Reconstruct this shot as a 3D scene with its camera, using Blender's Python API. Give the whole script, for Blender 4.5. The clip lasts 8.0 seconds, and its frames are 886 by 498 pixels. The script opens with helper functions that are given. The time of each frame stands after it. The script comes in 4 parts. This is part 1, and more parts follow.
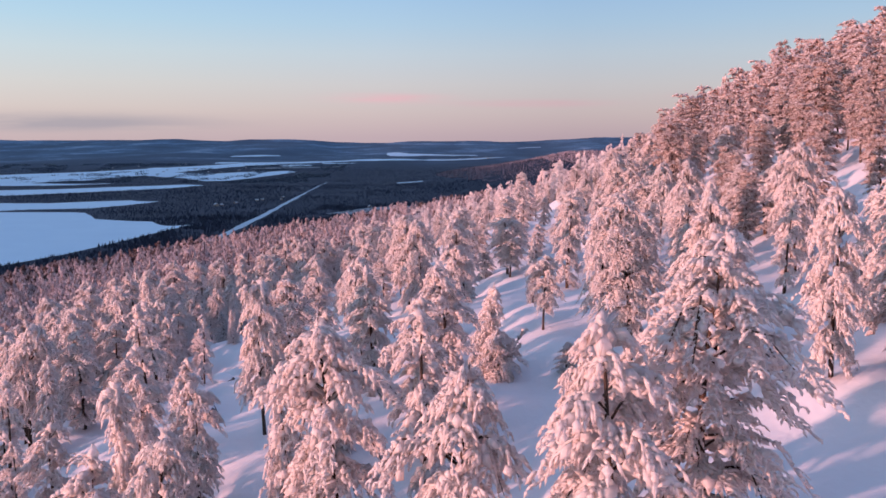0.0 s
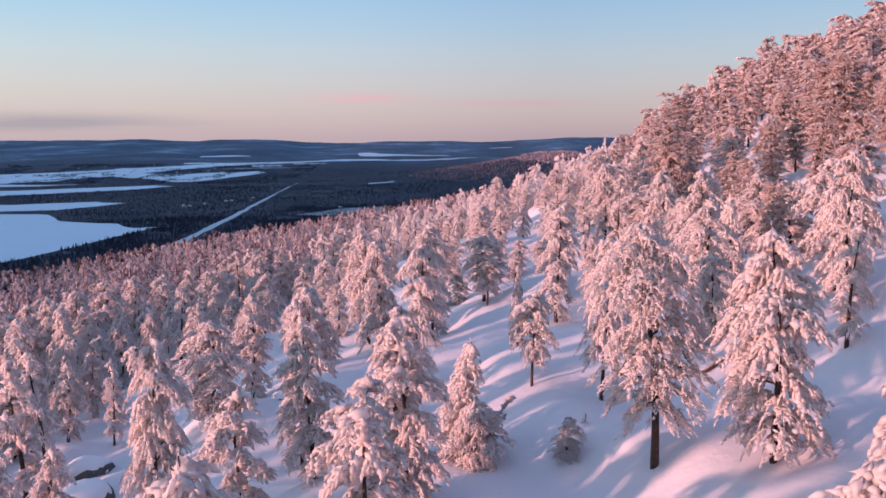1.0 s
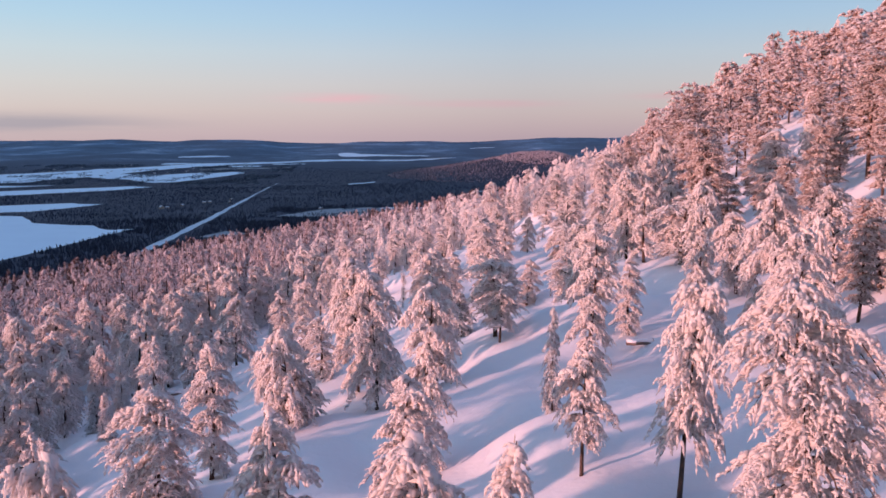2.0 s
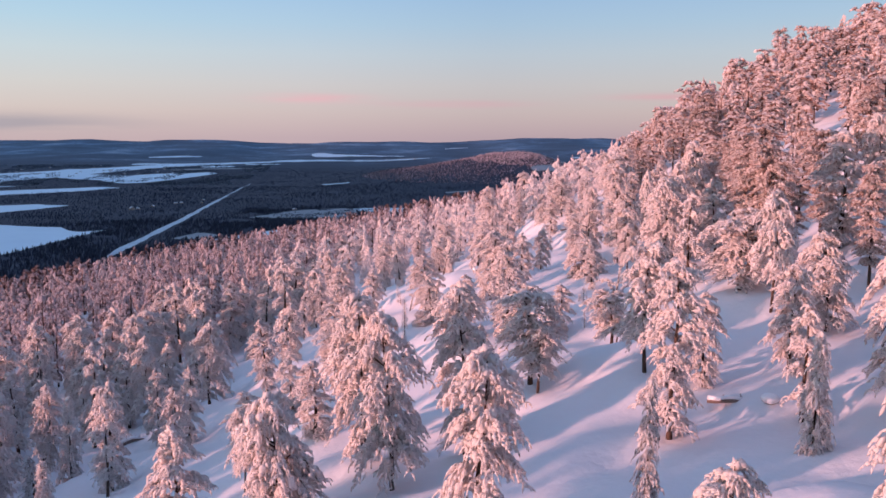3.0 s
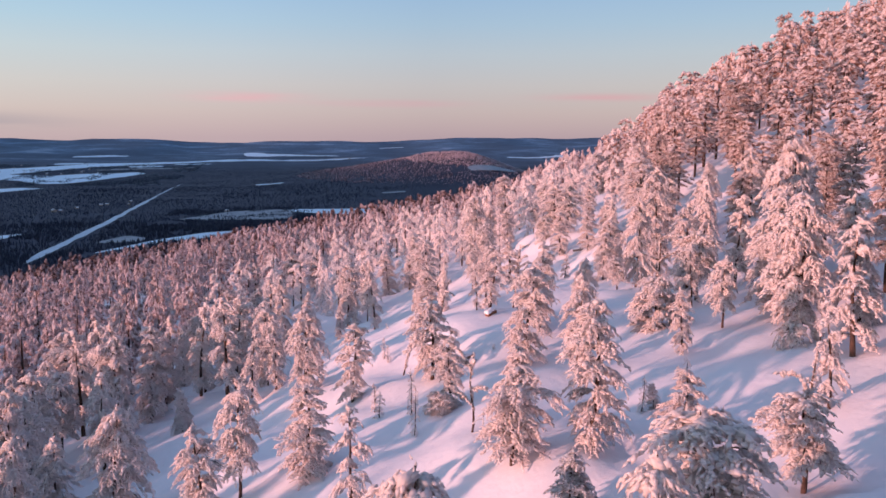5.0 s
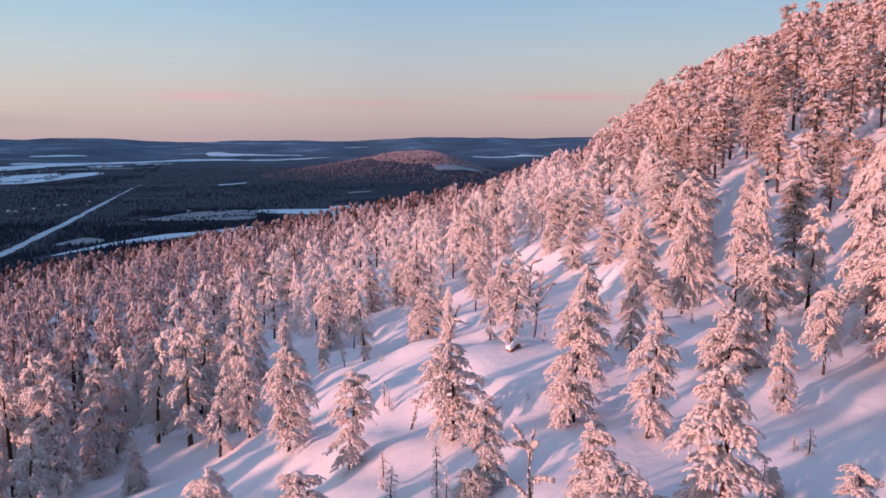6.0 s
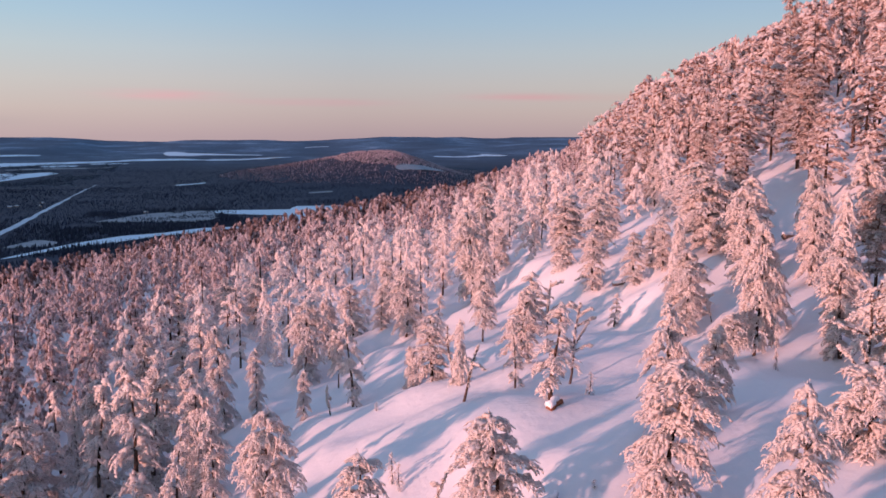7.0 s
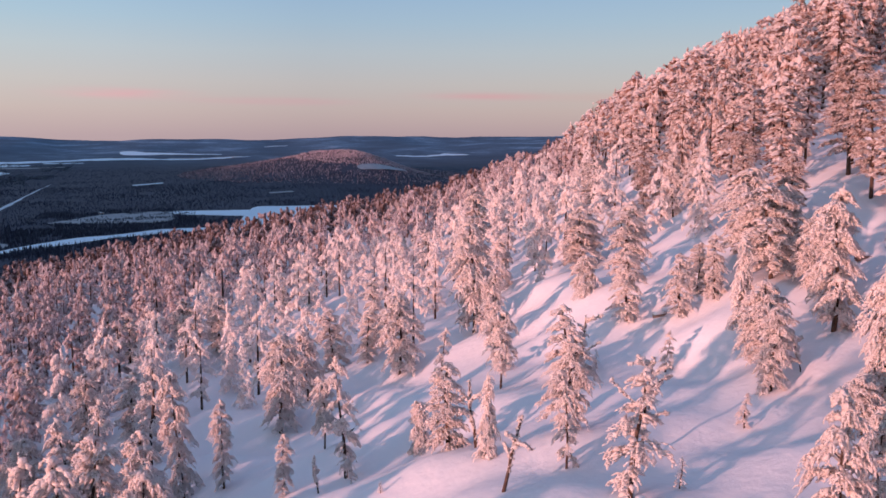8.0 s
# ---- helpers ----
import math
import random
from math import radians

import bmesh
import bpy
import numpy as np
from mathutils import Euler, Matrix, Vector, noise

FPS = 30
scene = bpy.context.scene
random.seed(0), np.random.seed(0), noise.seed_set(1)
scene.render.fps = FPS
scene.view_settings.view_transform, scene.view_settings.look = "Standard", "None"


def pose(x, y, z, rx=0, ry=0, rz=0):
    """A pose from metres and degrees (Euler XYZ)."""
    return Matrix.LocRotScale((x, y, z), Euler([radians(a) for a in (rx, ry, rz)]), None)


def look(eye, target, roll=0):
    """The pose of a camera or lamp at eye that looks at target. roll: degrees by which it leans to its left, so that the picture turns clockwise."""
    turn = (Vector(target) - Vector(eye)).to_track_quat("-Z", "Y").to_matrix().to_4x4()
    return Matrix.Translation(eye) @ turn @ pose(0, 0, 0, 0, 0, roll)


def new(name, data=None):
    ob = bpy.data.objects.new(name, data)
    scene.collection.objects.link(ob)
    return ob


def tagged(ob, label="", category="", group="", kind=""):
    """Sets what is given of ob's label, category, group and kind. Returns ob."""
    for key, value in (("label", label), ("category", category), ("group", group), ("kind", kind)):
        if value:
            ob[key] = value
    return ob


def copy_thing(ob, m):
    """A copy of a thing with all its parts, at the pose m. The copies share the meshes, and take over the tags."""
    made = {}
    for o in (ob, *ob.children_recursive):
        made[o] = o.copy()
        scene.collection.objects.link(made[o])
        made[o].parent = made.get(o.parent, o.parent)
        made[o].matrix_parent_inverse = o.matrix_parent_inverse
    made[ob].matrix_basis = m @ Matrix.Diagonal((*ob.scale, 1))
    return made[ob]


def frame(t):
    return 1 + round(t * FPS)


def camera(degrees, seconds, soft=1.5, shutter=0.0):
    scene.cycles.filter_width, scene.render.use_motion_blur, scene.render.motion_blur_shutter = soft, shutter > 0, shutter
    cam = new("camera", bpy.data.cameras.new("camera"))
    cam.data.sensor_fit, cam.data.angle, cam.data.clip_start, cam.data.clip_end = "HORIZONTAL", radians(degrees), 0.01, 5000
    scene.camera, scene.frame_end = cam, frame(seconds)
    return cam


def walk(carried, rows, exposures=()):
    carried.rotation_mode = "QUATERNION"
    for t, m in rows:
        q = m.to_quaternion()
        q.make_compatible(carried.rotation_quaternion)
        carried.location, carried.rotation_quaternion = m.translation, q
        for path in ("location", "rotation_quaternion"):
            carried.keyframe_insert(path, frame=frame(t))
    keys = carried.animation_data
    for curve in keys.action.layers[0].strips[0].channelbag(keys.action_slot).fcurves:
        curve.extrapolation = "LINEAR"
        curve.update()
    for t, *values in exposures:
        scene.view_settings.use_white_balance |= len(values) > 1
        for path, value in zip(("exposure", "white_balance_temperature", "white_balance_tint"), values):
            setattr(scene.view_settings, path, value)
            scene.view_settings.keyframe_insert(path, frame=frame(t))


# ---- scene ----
cam = camera(54.8, 8.0, soft=1.65)
METRES, EYE, TILT, LEAN, TURN = 80.0, 16.0, -7.4, 0.0, 0.0
ROWS = [
    (0.0, 0.0, 0.0, 0.0, 0.0, 0.0, 0.0),
    (0.5, 0.0045, 0.0632, 0.01, -0.95, -0.01, 0.15),
    (1.0, 0.0057, 0.125, 0.0198, -1.86, 0.0, 0.25),
    (1.5, 0.0021, 0.1857, 0.0293, -2.55, -0.0, 0.36),
    (3.0, -0.0283, 0.3646, 0.0545, -4.91, 0.01, 0.55),
    (3.5, -0.0376, 0.4248, 0.0621, -6.23, 0.01, 0.7),
    (4.0, -0.0455, 0.486, 0.0694, -7.34, 0.0, 0.82),
    (4.5, -0.0525, 0.5474, 0.0768, -8.26, -0.04, 0.9),
    (6.0, -0.069, 0.7345, 0.0987, -11.61, -0.16, 1.29),
    (6.5, -0.072, 0.7973, 0.1063, -12.91, -0.21, 1.42),
    (7.0, -0.0736, 0.8605, 0.1146, -14.19, -0.25, 1.57),
    (7.5, -0.0739, 0.9232, 0.1236, -15.49, -0.31, 1.72),
    (8.0, -0.0723, 0.9857, 0.1325, -16.77, -0.38, 1.86),
]
walk(cam, [(t, pose(0, 0, EYE, TILT, LEAN, TURN) @ pose(METRES * x, METRES * y, METRES * z, 90 + pitch, roll, yaw)) for t, x, y, z, yaw, pitch, roll in ROWS],
     [(0.0, 0.14, 6080, 10), (4.0, 0.12, 6220, 10), (8.0, -0.01, 6350, 10)])

# ---- world, sun, exposure ----
SUN_EL, SUN_DIR = 2.5, Vector((0.93, 0.37, 0.0)).normalized()      # degrees; the way the light travels over the ground
world = bpy.data.worlds.new("world")
scene.world = world
world.use_nodes = True


def wire(tree, kind, **sets):
    """A node of that kind, with its attributes set."""
    n = tree.nodes.new(kind)
    for key, value in sets.items():
        setattr(n, key, value)
    return n


def ramp(tree, stops, source, mode="LINEAR"):
    n = tree.nodes.new("ShaderNodeValToRGB")
    n.color_ramp.interpolation = mode
    els = n.color_ramp.elements
    while len(els) < len(stops):
        els.new(0.5)
    for e, (p, c) in zip(els, stops):
        e.position, e.color = p, (*c, 1) if len(c) == 3 else c
    tree.links.new(source, n.inputs[0])
    return n.outputs[0]


def maths(tree, op, a, b=None, clamp=False):
    n = tree.nodes.new("ShaderNodeMath")
    n.operation, n.use_clamp = op, clamp
    for i, v in enumerate((a, b)):
        if v is None:
            continue
        if isinstance(v, (int, float)):
            n.inputs[i].default_value = v
        else:
            tree.links.new(v, n.inputs[i])
    return n.outputs[0]


def blend(tree, fac, a, b, how="MIX"):
    n = tree.nodes.new("ShaderNodeMix")
    n.data_type, n.blend_type = "RGBA", how
    for slot, v in ((0, fac), (6, a), (7, b)):
        if isinstance(v, (int, float)):
            n.inputs[slot].default_value = v
        elif isinstance(v, tuple):
            n.inputs[slot].default_value = (*v, 1)
        else:
            tree.links.new(v, n.inputs[slot])
    return n.outputs[2]


def sky():
    t = world.node_tree
    t.nodes.clear()
    out, bg = t.nodes.new("ShaderNodeOutputWorld"), t.nodes.new("ShaderNodeBackground")
    nishita = wire(t, "ShaderNodeTexSky", sky_type="NISHITA", sun_disc=False, sun_elevation=radians(SUN_EL),
                   sun_rotation=math.atan2(-SUN_DIR.x, -SUN_DIR.y), altitude=300.0, dust_density=0.6)
    co = t.nodes.new("ShaderNodeTexCoord")
    sep = t.nodes.new("ShaderNodeSeparateXYZ")
    t.links.new(co.outputs["Generated"], sep.inputs[0])
    up = maths(t, "MULTIPLY", sep.outputs[2], 2.0, clamp=True)
    # the dusk sky away from the sun: rosy belt, pale band, blue above
    air = ramp(t, [(0.0, (0.51, 0.40, 0.45)), (0.06, (0.57, 0.48, 0.51)), (0.12, (0.57, 0.54, 0.58)), (0.19, (0.51, 0.575, 0.66)), (0.255, (0.41, 0.56, 0.715)),
                   (0.32, (0.345, 0.52, 0.735)), (0.5, (0.275, 0.37, 0.63)), (1.0, (0.265, 0.36, 0.62))], up)
    # thin streaks of cloud low over the horizon
    az = maths(t, "ARCTAN2", sep.outputs[0], sep.outputs[1])
    el = sep.outputs[2]
    comb = t.nodes.new("ShaderNodeCombineXYZ")
    t.links.new(maths(t, "MULTIPLY", az, 5.0), comb.inputs[0])
    t.links.new(maths(t, "MULTIPLY", el, 60.0), comb.inputs[1])
    tex = wire(t, "ShaderNodeTexNoise")
    tex.inputs["Scale"].default_value, tex.inputs["Detail"].default_value = 1.6, 6.0
    t.links.new(comb.outputs[0], tex.inputs["Vector"])

    def streak(az0, el0, waz, wel, strength):
        da = maths(t, "DIVIDE", maths(t, "SUBTRACT", az, radians(az0)), radians(waz))
        de = maths(t, "DIVIDE", maths(t, "SUBTRACT", el, math.sin(radians(el0))), math.sin(radians(wel)))
        d = maths(t, "ADD", maths(t, "MULTIPLY", da, da), maths(t, "MULTIPLY", de, de))
        g = maths(t, "EXPONENT", maths(t, "MULTIPLY", d, -1.0))
        n = ramp(t, [(0.25, (0.25, 0.25, 0.25)), (0.55, (1, 1, 1))], tex.outputs["Fac"])
        return maths(t, "MULTIPLY", maths(t, "MULTIPLY", g, n), strength, clamp=True)

    col = air
    for az0, el0, waz, wel, strength, tint in ((-24, 0.95, 8, 0.52, 1.2, (0.34, 0.32, 0.41)), (-3.6, 2.6, 3.4, 0.28, 1.0, (0.73, 0.43, 0.51)),
                                               (5.8, 2.25, 4.2, 0.22, 1.0, (0.66, 0.42, 0.50)), (19.8, 2.65, 3.6, 0.24, 1.0, (0.68, 0.41, 0.49)), (32, 2.6, 7, 0.3, 0.6, (0.66, 0.40, 0.44))):
        col = blend(t, streak(az0, el0, waz, wel, strength), col, tint)
    side = ramp(t, [(0.0, (1.22, 1.23, 1.13)), (0.36, (1.12, 1.13, 1.07)), (0.47, (1.03, 1.03, 1.03)), (0.56, (0.88, 0.89, 0.935)), (1.0, (0.86, 0.87, 0.92))],
                maths(t, "ADD", maths(t, "DIVIDE", az, radians(140.0)), 0.5, clamp=True))
    col = blend(t, 1.0, col, side, "MULTIPLY")
    # brighter and warmer towards the setting sun
    toward = maths(t, "ADD", maths(t, "MULTIPLY", sep.outputs[0], -SUN_DIR.x), maths(t, "MULTIPLY", sep.outputs[1], -SUN_DIR.y), clamp=True)
    col = blend(t, 1.0, col, ramp(t, [(0.0, (1, 1, 1)), (0.25, (1.05, 1.05, 1.04)), (0.7, (1.4, 1.25, 1.1)), (1.0, (2.0, 1.55, 1.2))], toward), "MULTIPLY")
    both = blend(t, 1.0, col, blend(t, 1.0, nishita.outputs[0], (0.06, 0.06, 0.06), "MULTIPLY"), "ADD")
    t.links.new(both, bg.inputs[0])
    bg.inputs[1].default_value = 0.82
    t.links.new(bg.outputs[0], out.inputs[0])


sky()
sun = new("sun", bpy.data.lights.new("sun", "SUN"))
sun.data.energy, sun.data.angle, sun.data.color = 6.9, radians(1.8), (1.0, 0.45, 0.375)
sun.matrix_world = look((0, 0, 60), Vector((0, 0, 60)) + SUN_DIR * math.cos(radians(SUN_EL)) + Vector((0, 0, -math.sin(radians(SUN_EL)))))

# ---- materials ----


def material(name, build):
    m = bpy.data.materials.new(name)
    m.use_nodes = True
    t = m.node_tree
    b = t.nodes["Principled BSDF"]
    build(t, b)
    return m


def noise_tex(t, scale, detail=4.0, rough=0.55, space="Object"):
    co = t.nodes.new("ShaderNodeTexCoord")
    n = wire(t, "ShaderNodeTexNoise")
    n.inputs["Scale"].default_value, n.inputs["Detail"].default_value, n.inputs["Roughness"].default_value = scale, detail, rough
    t.links.new(co.outputs[space], n.inputs["Vector"])
    return n.outputs["Fac"]


def bump(t, b, height, strength, distance):
    n = t.nodes.new("ShaderNodeBump")
    n.inputs["Strength"].default_value, n.inputs["Distance"].default_value = strength, distance
    t.links.new(height, n.inputs["Height"])
    t.links.new(n.outputs[0], b.inputs["Normal"])


def up_facing(t):
    geo = t.nodes.new("ShaderNodeNewGeometry")
    sep = t.nodes.new("ShaderNodeSeparateXYZ")
    t.links.new(geo.outputs["Normal"], sep.inputs[0])
    return sep.outputs[2], geo


def frost(snow, needle, cover, top=0.22):
    def build(t, b):
        z, geo = up_facing(t)
        rnd = geo.outputs["Random Per Island"]
        n = noise_tex(t, 3.0)
        f = maths(t, "ADD", maths(t, "MULTIPLY", rnd, 0.7), maths(t, "MULTIPLY", z, top))
        f = maths(t, "ADD", f, maths(t, "MULTIPLY", n, 0.6))
        f = maths(t, "SUBTRACT", f, 0.5 - cover)
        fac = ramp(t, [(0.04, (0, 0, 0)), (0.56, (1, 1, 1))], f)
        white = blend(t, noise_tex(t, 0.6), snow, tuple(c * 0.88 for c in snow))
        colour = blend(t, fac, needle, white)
        t.links.new(colour, b.inputs["Base Color"])
        b.inputs["Roughness"].default_value = 0.85
        b.inputs["Specular IOR Level"].default_value = 0.15
        bump(t, b, noise_tex(t, 18.0, 5.0, 0.65), 0.3, 0.04)
        thin = t.nodes.new("ShaderNodeBsdfTranslucent")
        t.links.new(colour, thin.inputs[0])
        mix = t.nodes.new("ShaderNodeMixShader")
        mix.inputs[0].default_value = 0.56
        t.links.new(b.outputs[0], mix.inputs[1])
        t.links.new(thin.outputs[0], mix.inputs[2])
        t.links.new(mix.outputs[0], t.nodes["Material Output"].inputs[0])
    return build


def snow_ground(t, b):
    geo = t.nodes.new("ShaderNodeNewGeometry")
    sep = t.nodes.new("ShaderNodeSeparateXYZ")
    t.links.new(geo.outputs["Position"], sep.inputs[0])
    n1, n2 = noise_tex(t, 0.35), noise_tex(t, 0.010, 6.0)
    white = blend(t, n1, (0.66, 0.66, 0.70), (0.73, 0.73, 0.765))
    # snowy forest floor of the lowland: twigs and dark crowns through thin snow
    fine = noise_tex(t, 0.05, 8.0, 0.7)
    # blue haze lying over the plain is put into these floor colours
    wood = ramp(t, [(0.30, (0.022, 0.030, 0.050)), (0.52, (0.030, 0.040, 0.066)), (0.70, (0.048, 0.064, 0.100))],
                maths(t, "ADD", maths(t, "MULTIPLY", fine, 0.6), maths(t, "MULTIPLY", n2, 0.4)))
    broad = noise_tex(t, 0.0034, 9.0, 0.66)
    # far hills: paler blue haze painted in, growing with distance, besides snowy patches
    hazy_rim = ramp(t, [(0.36, (0.030, 0.064, 0.108)), (0.50, (0.054, 0.106, 0.172)), (0.58, (0.11, 0.20, 0.30)), (0.68, (0.36, 0.46, 0.56))],
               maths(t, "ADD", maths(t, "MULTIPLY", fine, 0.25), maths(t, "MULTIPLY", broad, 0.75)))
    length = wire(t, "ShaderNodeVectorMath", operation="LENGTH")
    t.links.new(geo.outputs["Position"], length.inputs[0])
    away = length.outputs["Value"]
    wood = blend(t, maths(t, "DIVIDE", maths(t, "SUBTRACT", away, 2700.0), 1500.0, clamp=True), wood, hazy_rim)
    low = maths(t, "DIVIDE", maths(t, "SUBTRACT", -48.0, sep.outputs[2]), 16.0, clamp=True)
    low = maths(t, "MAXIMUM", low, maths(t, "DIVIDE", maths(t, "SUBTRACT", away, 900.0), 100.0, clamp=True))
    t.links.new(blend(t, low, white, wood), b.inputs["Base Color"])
    b.inputs["Roughness"].default_value = 0.8
    b.inputs["Specular IOR Level"].default_value = 0.2
    bump(t, b, noise_tex(t, 2.2, 6.0), 0.35, 0.12)


def bark(t, b):
    n = noise_tex(t, 6.0, 6.0)
    col = ramp(t, [(0.3, (0.024, 0.016, 0.013)), (0.6, (0.075, 0.045, 0.033)), (0.8, (0.22, 0.18, 0.165))], n)
    t.links.new(col, b.inputs["Base Color"])
    b.inputs["Roughness"].default_value = 0.9
    bump(t, b, n, 0.7, 0.03)


def plain(col, col2, scale, rough=0.8):
    def build(t, b):
        t.links.new(blend(t, noise_tex(t, scale, 6.0), col, col2), b.inputs["Base Color"])
        b.inputs["Roughness"].default_value = rough
    return build


FROST = material("frosted_needles", frost((0.95, 0.905, 0.895), (0.58, 0.455, 0.41), 0.64))
FROST_THICK = material("thick_rime", frost((0.955, 0.915, 0.905), (0.58, 0.45, 0.39), 0.64))
# blue haze of the lowland is put into the spruce colours, snow included
DARK_NEEDLE = material("blue_hazed_spruce", frost((0.115, 0.15, 0.22), (0.052, 0.066, 0.10), -0.14))
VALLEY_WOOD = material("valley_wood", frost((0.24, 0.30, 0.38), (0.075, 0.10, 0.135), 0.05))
FROST_COLD = material("cold_frost", frost((0.84, 0.84, 0.86), (0.22, 0.22, 0.22), 0.42))
FROST_BROWN = material("frosted_brown_pine", frost((0.94, 0.875, 0.86), (0.36, 0.22, 0.175), 0.29, 0.32))
# thinner rime, and shade low on the fell put into the darker tones
FROST_LOW = material("thin_rime_shade_low", frost((0.80, 0.735, 0.755), (0.27, 0.195, 0.185), 0.32))
FROST_FAR = material("thin_rime_shade_far", frost((0.60, 0.53, 0.55), (0.15, 0.10, 0.095), 0.08))
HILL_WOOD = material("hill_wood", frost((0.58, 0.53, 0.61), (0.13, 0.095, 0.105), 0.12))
SNOW = material("snow", snow_ground)
BARK = material("bark", bark)
# lowland snow: the blue of the shade there is mixed into these colours
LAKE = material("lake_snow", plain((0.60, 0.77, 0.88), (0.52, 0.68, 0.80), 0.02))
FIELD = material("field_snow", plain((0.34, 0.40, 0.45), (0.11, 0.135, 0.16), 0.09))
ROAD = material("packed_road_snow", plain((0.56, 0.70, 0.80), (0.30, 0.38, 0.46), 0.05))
ROOF = material("snowy_roof", plain((0.5, 0.58, 0.66), (0.40, 0.46, 0.52), 0.6))
WALLS = material("house_paint", plain((0.42, 0.36, 0.30), (0.30, 0.24, 0.2), 0.5))

# ---- the lie of the land ----
VALLEY = -95.0
# broad swells and hollows of the slope: x, y, rise
SWELLS = ((-18, 45, 2.27), (2, 45, 0.73), (20, 45, -1.09), (-18, 67, 0.99), (2, 67, 0.33), (20, 67, -1.12), (-18, 89, -1.35), (2, 89, 2.41), (20, 89, -1.59), (-18, 111, -1.2), (2, 111, 0.84), (20, 111, 0.7), (-18, 133, -0.52), (2, 133, -1.01), (20, 133, -0.15), (29, 104, -2.6), (36, 126, 1.6))


def lattice(ix, iy, seed):
    h = np.sin(ix * 127.1 + iy * 311.7 + seed * 74.7) * 43758.5453
    return h - np.floor(h)


def vnoise(x, y, size, seed=0):
    """Smooth noise from -1 to 1 with lumps of that size in metres."""
    x, y = np.asarray(x, float) / size, np.asarray(y, float) / size
    ix, iy = np.floor(x), np.floor(y)
    fx, fy = x - ix, y - iy
    fx, fy = fx * fx * fx * (fx * (fx * 6 - 15) + 10), fy * fy * fy * (fy * (fy * 6 - 15) + 10)
    a = lattice(ix, iy, seed) * (1 - fx) + lattice(ix + 1, iy, seed) * fx
    b = lattice(ix, iy + 1, seed) * (1 - fx) + lattice(ix + 1, iy + 1, seed) * fx
    return 2 * (a * (1 - fy) + b * fy) - 1


def smooth(a, b, v):
    s = np.clip((v - a) / (b - a), 0, 1)
    return s * s * (3 - 2 * s)


def bend(v, knee, before, after, soft):
    """Adds a change of slope at the knee."""
    return (after - before) * soft * np.logaddexp(0, (v - knee) / soft)


def upslope(x, y):
    """How far up the fell a place lies: the contour lines swing away to the right as y grows."""
    yy = np.clip(y - 41.8, 0, 200)
    return x - 0.00123 * yy * yy - 0.493 * np.clip(y - 241.8, 0, None) - 0.45 * np.clip(y - 330, 0, None)


def ground(x, y):
    x, y = np.asarray(x, float), np.asarray(y, float)
    u = upslope(x, y)
    fell = -0.05 + 0.169 * u + bend(u, -16, 0.169, 0.348, 5) + bend(u, 24, 0.348, 0.413, 5) + bend(u, 190, 0.413, 0.05, 30) - bend(-u, 150, 0.169, 0.36, 14)
    r = np.hypot(x, y)
    plain_z = VALLEY + 96.0 * (np.clip(r - 2300, 0, None) / 2600) ** 1.35
    # distant rolling hills
    th = np.arctan2(x, y)
    plain_z = plain_z + smooth(3300, 4700, r) * (9 * vnoise(th * 1000, r * 0.0, 95, 3) + 7 * vnoise(th * 1000, r * 0.3, 38, 4))
    plain_z = plain_z + smooth(2900, 3700, r) * (9 * vnoise(x, y, 560, 31) + 5 * vnoise(x, y, 230, 32))
    plain_z = plain_z - 42 * np.clip((-0.22 - th) / 0.26, 0, 1.2) * smooth(3200, 4600, r)
    plain_z = plain_z + 9 * smooth(0.10, 0.19, th) * smooth(3300, 4700, r)
    # the low wooded hill across the valley
    hx, hy = x - 400, y - 2330
    plain_z = plain_z + 70 * np.exp(-(np.where(hx < 0, hx / 300, hx / 170)) ** 2 - (hy / 360) ** 2) * (1 + 0.10 * vnoise(x, y, 120, 8))
    # a long ridge towards the sun, unseen and added to keep the lowland in shade
    along = x * SUN_DIR.x + y * SUN_DIR.y
    plain_z = plain_z + 142 * np.exp(-((along + 1500) / 420) ** 2)
    k = 10.0
    z = k * np.logaddexp(fell / k, plain_z / k)
    for sx, sy, rise in SWELLS:
        z = z + rise * np.exp(-((x - sx) ** 2 + (y - sy) ** 2) / 256)
    near = 1 - smooth(140, 330, np.hypot(x, y - 80))
    lumps = 0.60 * vnoise(x, y, 7.5, 1) + 0.42 * vnoise(x + 0.4 * y, y, 3.4, 2) + 0.15 * vnoise(x, y, 1.6, 6) + 0.9 * np.clip(vnoise(x, y, 4.6, 7) - 0.15, 0, 1) ** 1.3
    return z + near * lumps


def spread(lo, hi, step, far_lo, far_hi, growth):
    v = list(np.arange(lo, hi + step / 2, step))
    d = step
    while v[-1] < far_hi:
        d *= growth
        v.append(min(v[-1] + d, far_hi))
    d = step
    while v[0] > far_lo:
        d *= growth
        v.insert(0, max(v[0] - d, far_lo))
    return np.array(v)


def mesh_of(name, verts, faces, mat, flat=False):
    """One mesh from arrays: faces all of one number of corners."""
    verts, faces = np.asarray(verts, np.float32), np.asarray(faces, np.int32)
    me = bpy.data.meshes.new(name)
    k = faces.shape[1]
    me.vertices.add(len(verts))
    me.vertices.foreach_set("co", verts.ravel())
    me.loops.add(faces.size)
    me.loops.foreach_set("vertex_index", faces.ravel())
    me.polygons.add(len(faces))
    me.polygons.foreach_set("loop_start", np.arange(0, faces.size, k, dtype=np.int32))
    me.update(calc_edges=True)
    me.polygons.foreach_set("use_smooth", np.full(len(faces), not flat))
    me.materials.append(mat)
    return me


